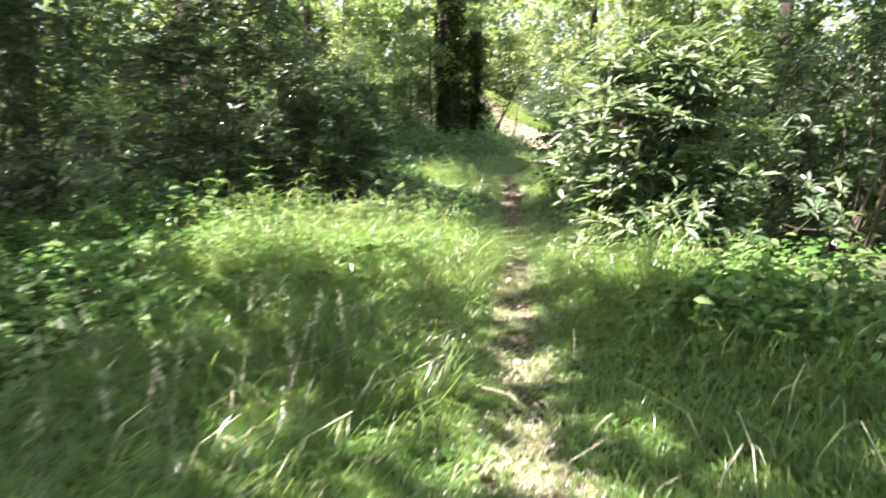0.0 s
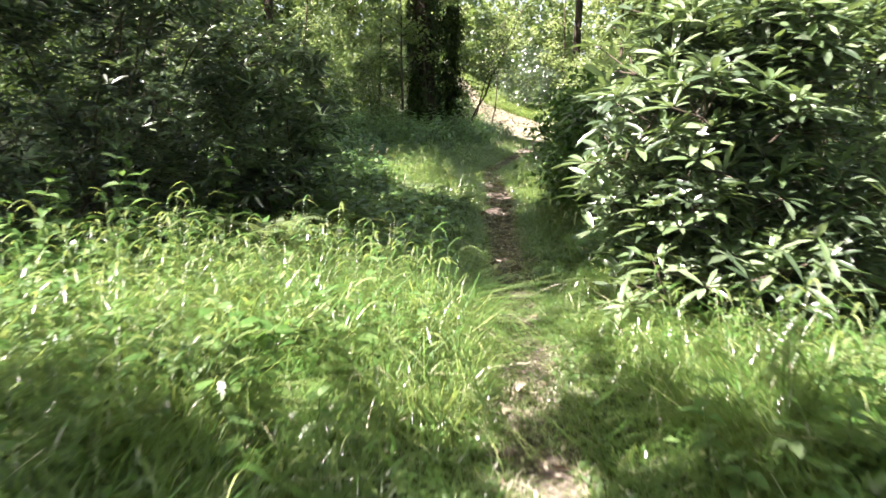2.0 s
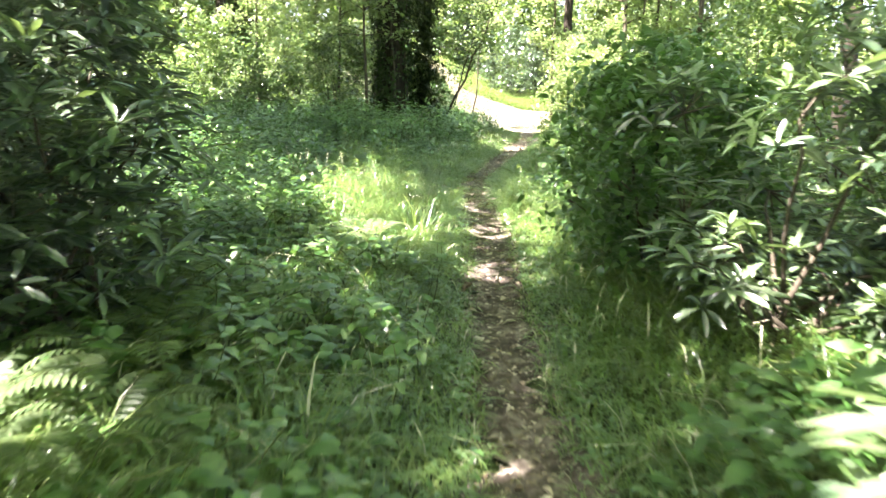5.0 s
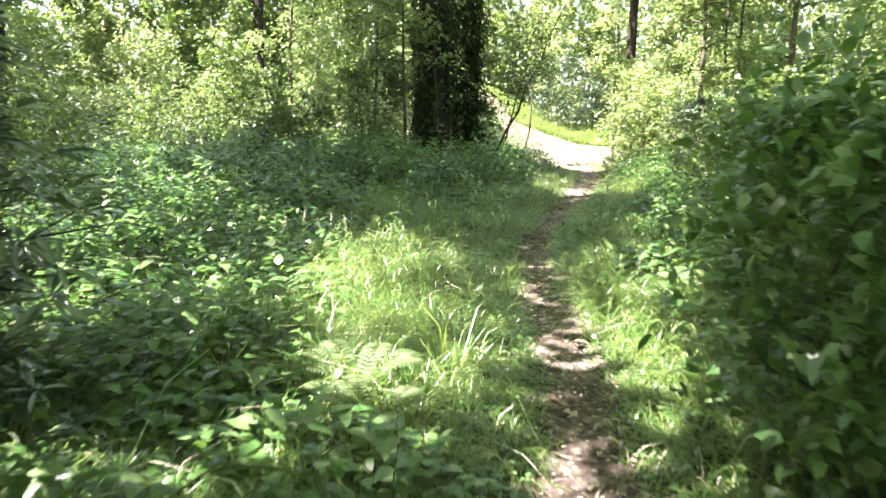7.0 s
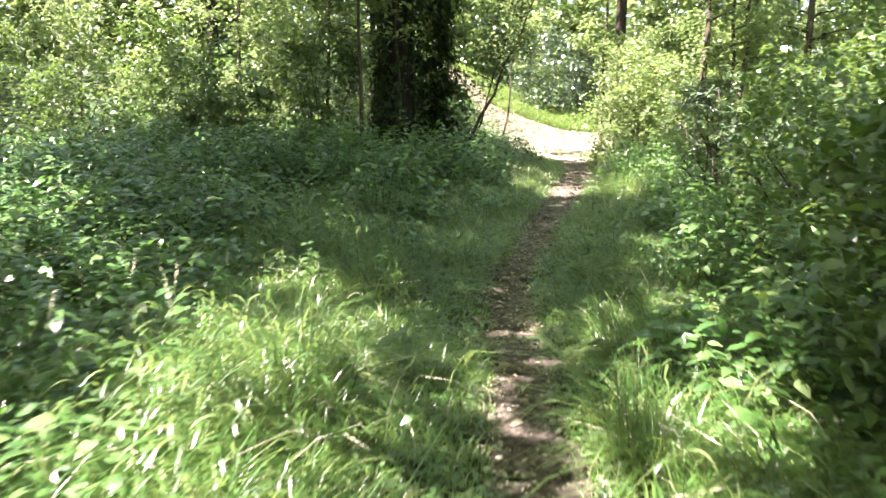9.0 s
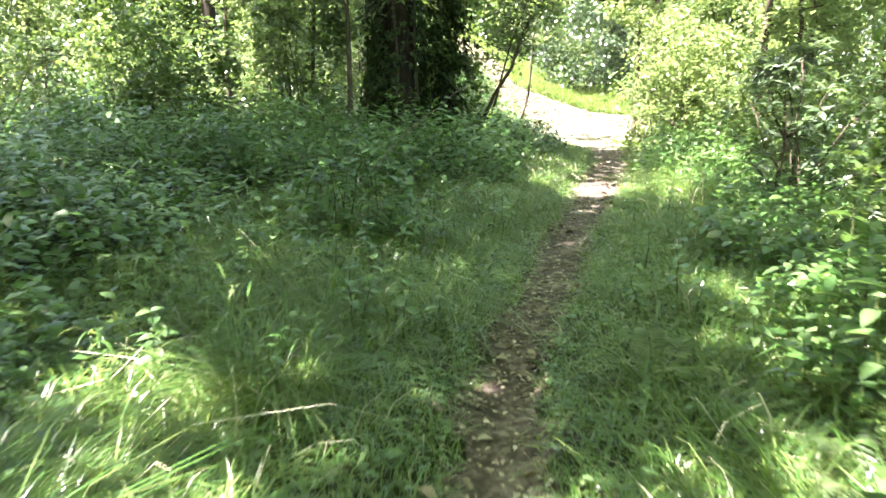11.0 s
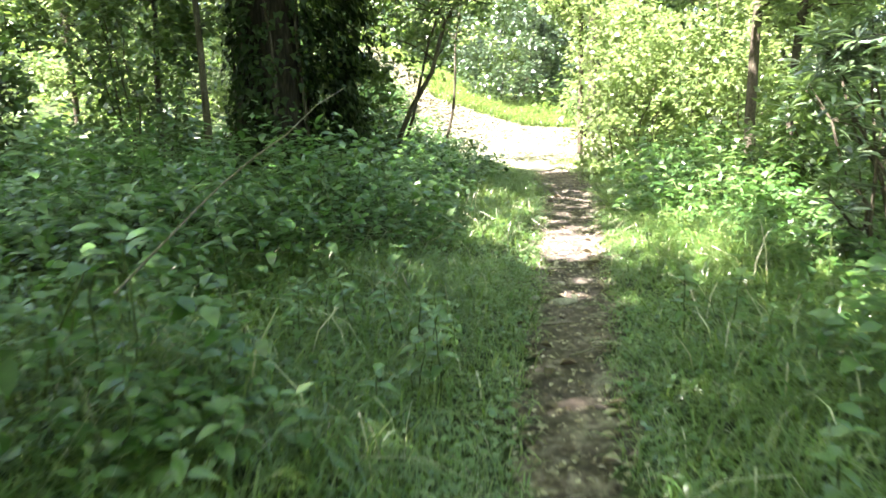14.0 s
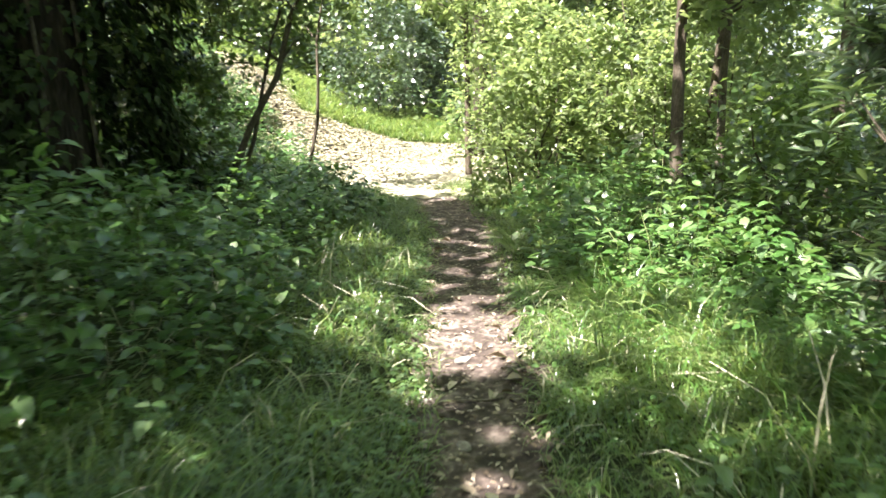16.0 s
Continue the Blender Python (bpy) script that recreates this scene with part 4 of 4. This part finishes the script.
for x, y, s, n in [(-0.75, 10.1, 0.70, 8), (-1.15, 9.8, 0.70, 8), (-0.5, 9.7, 0.50, 7), (-0.75, 11.0, 0.75, 8), (-1.3, 10.2, 0.75, 8), (0.35, 13.75, 0.45, 6), (0.62, 13.1, 0.40, 6), (2.55, 19.4, 0.5, 6), (3.0, 18.3, 0.45, 6), (4.9, 29.2, 0.5, 7), (5.4, 27.0, 0.5, 6), (2.0, 21.6 - 4, 0.35, 5), (5.9, 29.6, 0.6, 7), (6.3, 28.2, 0.55, 6), (-0.4, 10.2, 0.4, 6), (-0.45, 11.3, 0.7, 8), (-1.1, 11.9, 0.75, 8), (-0.2, 10.6, 0.45, 6), (0.25, 14.2, 0.5, 7)]:
    fern(x, y, s, n, rng.uniform(0, 6))


def nettle(tall, pairs, wide):
    plant = thing("nettle", (0, 0, 0), "upright leafy plant with pairs of toothed green leaves", "plant", "leafy plants among the grass")
    p = bent((0, 0, -0.02), (rng.normal(0, 0.04), rng.normal(0, 0.04), tall), 6, 0, 0.006)
    part("stem", tri_mesh("stem", *tube(p, np.linspace(0.0045, 0.002, 6), 5), M_CANE, True), plant)
    me = tri_mesh("leaf", *OVATE_FINE, M_NETTLE, True)
    for k in range(pairs):
        s = 0.35 + 0.65 * (k + 1) / pairs
        at = Vector([float(np.interp(s, np.linspace(0, 1, 6), p[:, i])) for i in range(3)])
        for half in (0, 1):
            a = (k % 2) * 90 + half * 180 + rng.normal(0, 10)
            leaf = part("leaf", me, plant)
            leaf.matrix_basis = Matrix.Translation(at) @ pose(0, 0, 0, rng.uniform(-18, 14) + (25 if k == pairs - 1 else 0), 0, a) @ Matrix.Scale(wide * rng.uniform(0.8, 1.1) * (1.0 if k < pairs - 1 else 0.75), 4)
    return plant


def nettles():
    kinds = [nettle(0.34, 4, 0.095), nettle(0.44, 5, 0.10), nettle(0.30, 4, 0.08), nettle(0.24, 3, 0.10)]
    high = [nettle(0.85, 6, 0.12), nettle(1.0, 7, 0.13)]
    spots = []
    for cx, cy, rx, ry, n in [(-0.6, 6.8, 1.2, 1.3, 22), (-2.1, 6.9, 0.7, 0.7, 14), (0.0, 11.0, 0.7, 1.0, 16), (0.0, 12.6, 0.8, 0.9, 18), (0.5, 21.0, 1.1, 1.9, 34), (1.6, 23.2, 0.7, 1.0, 14), (1.7, 24.8, 0.7, 1.0, 10),
                             (1.9, 5.6, 0.8, 0.9, 16), (-0.5, 14.3, 0.7, 0.8, 16), (3.1, 20.6, 0.4, 1.6, 10), (3.38, 27.05, 0.12, 0.12, 3), (1.6, 5.35, 0.2, 0.2, 3), (5.2, 26.8, 0.5, 1.0, 8), (-0.4, 16.2, 0.7, 0.9, 8), (4.0, 23.6, 0.5, 1.0, 7), (2.6, 15.4, 0.5, 0.8, 6), (2.15, 23.2, 0.05, 0.05, 1), (2.25, 23.8, 0.1, 0.1, 1)]:
        for _ in range(n):
            a, q = rng.uniform(0, 6.28), math.sqrt(rng.uniform(0, 1))
            spots.append((cx + rx * q * math.cos(a), cy + ry * q * math.sin(a)))
    used = 0
    for cx, cy, rx, ry, n in [(-0.6, 26.2, 2.2, 2.4, 30), (-3.0, 22.5, 1.8, 2.2, 14), (5.3, 23.6, 0.7, 2.0, 10), (5.9, 28.4, 0.7, 1.6, 10), (-2.6, 18.3, 1.2, 1.2, 10), (3.6, 18.2, 0.6, 1.6, 8), (-2.2, 8.9, 0.9, 0.9, 8)]:
        for _ in range(n):
            a, q = rng.uniform(0, 6.28), math.sqrt(rng.uniform(0, 1))
            x, y = cx + rx * q * math.cos(a), cy + ry * q * math.sin(a)
            m = pose(x, y, float(land(x, y)), rng.normal(0, 6), rng.normal(0, 6), rng.uniform(0, 360))
            if used < 2:
                high[used].matrix_basis = m
            else:
                copy_thing(high[used % 2], m)
            used += 1
    used = 0
    for i, (x, y) in enumerate(spots):
        if abs(x - path_x(y)) < half_w(y) + 0.22:
            continue
        m = pose(x, y, float(land(x, y)), rng.normal(0, 5), rng.normal(0, 5), rng.uniform(0, 360))
        if used < 4:
            kinds[used].matrix_basis = m
        else:
            copy_thing(kinds[i % 4], m)
        used += 1


nettles()


def seed_heads():
    for i in range(26):
        x, y = (rng.uniform(-1.5, -0.4), rng.uniform(2.2, 3.6)) if i < 16 else (rng.uniform(-0.9, 0.4), rng.uniform(16.5, 18.4))
        g = thing("seeding_grass", (x, y, float(land(x, y))), "pale seeding grass stalk with a slim flower head", "grass", "seeding grass stalks")
        tall = rng.uniform(0.45, 0.7)
        tip = np.array([rng.normal(0, 0.12), rng.normal(0, 0.12), tall])
        p = bent((0, 0, -0.01), tip, 6, 0.02, 0.004)
        part("stalk", tri_mesh("stalk", *tube(p, np.linspace(0.0018, 0.001, 6), 4), M_STRAW_GLARE), g)
        u = rng.uniform(0.84, 1.06, 34)[:, None]
        at = tip * u + rng.normal(0, 0.004, (34, 3))
        turn = frames(np.tile(tip, (34, 1)) + rng.normal(0, 0.25, (34, 3)), rng.normal(0, 1, (34, 3)))
        part("flower_head", tri_mesh("flower_head", *scatter(LITTLE, at, turn, rng.uniform(0.012, 0.02, 34)), M_STRAW_GLARE), g)


seed_heads()


# ---------------------------------------------------------------- what lies on the path
def on_path(y, s):
    x = path_x(y) + s * half_w(y)
    return float(x), float(land(x, y)) + 0.020


def litter():
    curled = np.array(leaf_shape([(0.2, 0.2), (0.5, 0.3), (0.8, 0.16)], 0.7, -0.3)[0])
    tris = leaf_shape([(0.2, 0.2), (0.5, 0.3), (0.8, 0.16)])[1]
    kinds = [tri_mesh("fallen_leaf", curled, tris, M_FALLEN, True), tri_mesh("fallen_leaf", *leaf_shape([(0.25, 0.16), (0.6, 0.2)], 0.5, 0.25), M_FALLEN, True), tri_mesh("fallen_leaf", *OVATE_FINE, M_FALLEN, True)]
    for i in range(290):
        y = float(rng.uniform(2.5, 31))
        x, z = on_path(y, rng.uniform(-1.1, 1.1))
        lf = new("fallen_leaf", kinds[i % 3])
        lf.matrix_basis = pose(x, y, z + 0.004, rng.normal(0, 12), rng.normal(0, 12), rng.uniform(0, 360)) @ Matrix.Scale(rng.uniform(0.04, 0.10), 4)
        tagged(lf, "dry pale brown leaf fallen on the path", "leaf", "fallen leaves on the path")
    n = 9000
    y = rng.uniform(1.5, 34, n)
    x = path_x(y) + rng.uniform(-1.15, 1.15, n) * half_w(y)
    at = np.stack([x, y, land(x, y) + 0.021], 1)
    turn = frames(rng.normal(0, 1, (n, 3)) * (1, 1, 0.12), rng.normal(0, 0.25, (n, 3)) + (0, 0, 1))
    tagged(new("leaf_litter", tri_mesh("leaf_litter", *scatter(OVATE, at, turn, rng.uniform(0.014, 0.044, n)), M_FALLEN)), "small dry bits of leaf on the earth", "leaf litter", kind="stuff")


litter()


def stick(x, y, ang, ln, r, curve=0.03):
    z = float(land(x, y)) + 0.018 + r
    p = np.zeros((9, 3))
    p[:, 0] = np.linspace(-ln / 2, ln / 2, 9)
    p[:, 1] = curve * np.sin(np.linspace(0, 3.1, 9)) + rng.normal(0, 0.004, 9)
    s = new("stick", tri_mesh("stick", *tube(p, np.linspace(r, r * 0.5, 9), 6, 0.08, 2), M_TWIG, True))
    s.matrix_basis = pose(x, y, z, 0, 0, ang)
    tagged(s, "thin dead stick lying on the earth path", "stick", "sticks on the path")


for x, y, a, ln, r in [(0.78, 7.35, 130, 0.42, 0.009), (0.55, 7.2, 75, 0.2, 0.007), (0.66, 8.5, 100, 0.16, 0.007), (0.98, 11.7, 20, 0.2, 0.006), (1.3, 13.6, 150, 0.22, 0.008), (1.42, 14.2, 10, 0.25, 0.008), (1.35, 13.2, 70, 0.3, 0.01),
                       (1.6, 16.9, 35, 0.22, 0.007), (1.75, 18.3, 160, 0.25, 0.007), (2.5, 22.3, 15, 0.3, 0.008), (3.1, 23.9, 25, 0.42, 0.008), (2.95, 24.4, 8, 0.35, 0.007), (3.5, 26.0, 170, 0.3, 0.008), (4.6, 29.6, 30, 0.4, 0.012)]:
    stick(x, y, a, ln, r)


def flat_stone(x, y, w, turn):
    bm = bmesh.new()
    bmesh.ops.create_icosphere(bm, subdivisions=3, radius=0.5)
    for v in bm.verts:
        k = 1 + 0.22 * noise.noise(v.co * 2.3 + Vector((x, y, 0)))
        v.co = Vector((v.co.x * k * w, v.co.y * k * w * 0.6, max(v.co.z, -0.2) * k * w * 0.28))
    me = bpy.data.meshes.new("stone")
    bm.to_mesh(me); bm.free()
    me.materials.append(M_STONE)
    me.polygons.foreach_set("use_smooth", np.ones(len(me.polygons), bool))
    s = new("stone", me)
    s.matrix_basis = pose(x, y, float(land(x, y)) + 0.02, 0, 0, turn)
    tagged(s, "flat pale stone set in the earth path", "stone", "stones in the path")


for x, y, w, a in [(3.17, 24.95, 0.22, 10), (2.98, 25.0, 0.12, 60), (3.3, 25.5, 0.10, 100), (2.5, 22.0, 0.08, 30), (3.62, 26.6, 0.12, 20), (1.45, 15.6, 0.07, 50)]:
    flat_stone(x, y, w, a)
# a long dead branch leaning in the brambles by the old tree
br = new("dead_branch", tri_mesh("dead_branch", *tube(bent((0.95, 22.6, 0.72), (1.76, 23.4, 1.42), 8, 0.03, 0.008), np.linspace(0.006, 0.0025, 8), 6, 0.08, 4), M_TWIG, True))
tagged(br, "thin pale dead branch leaning in the brambles", "branch")
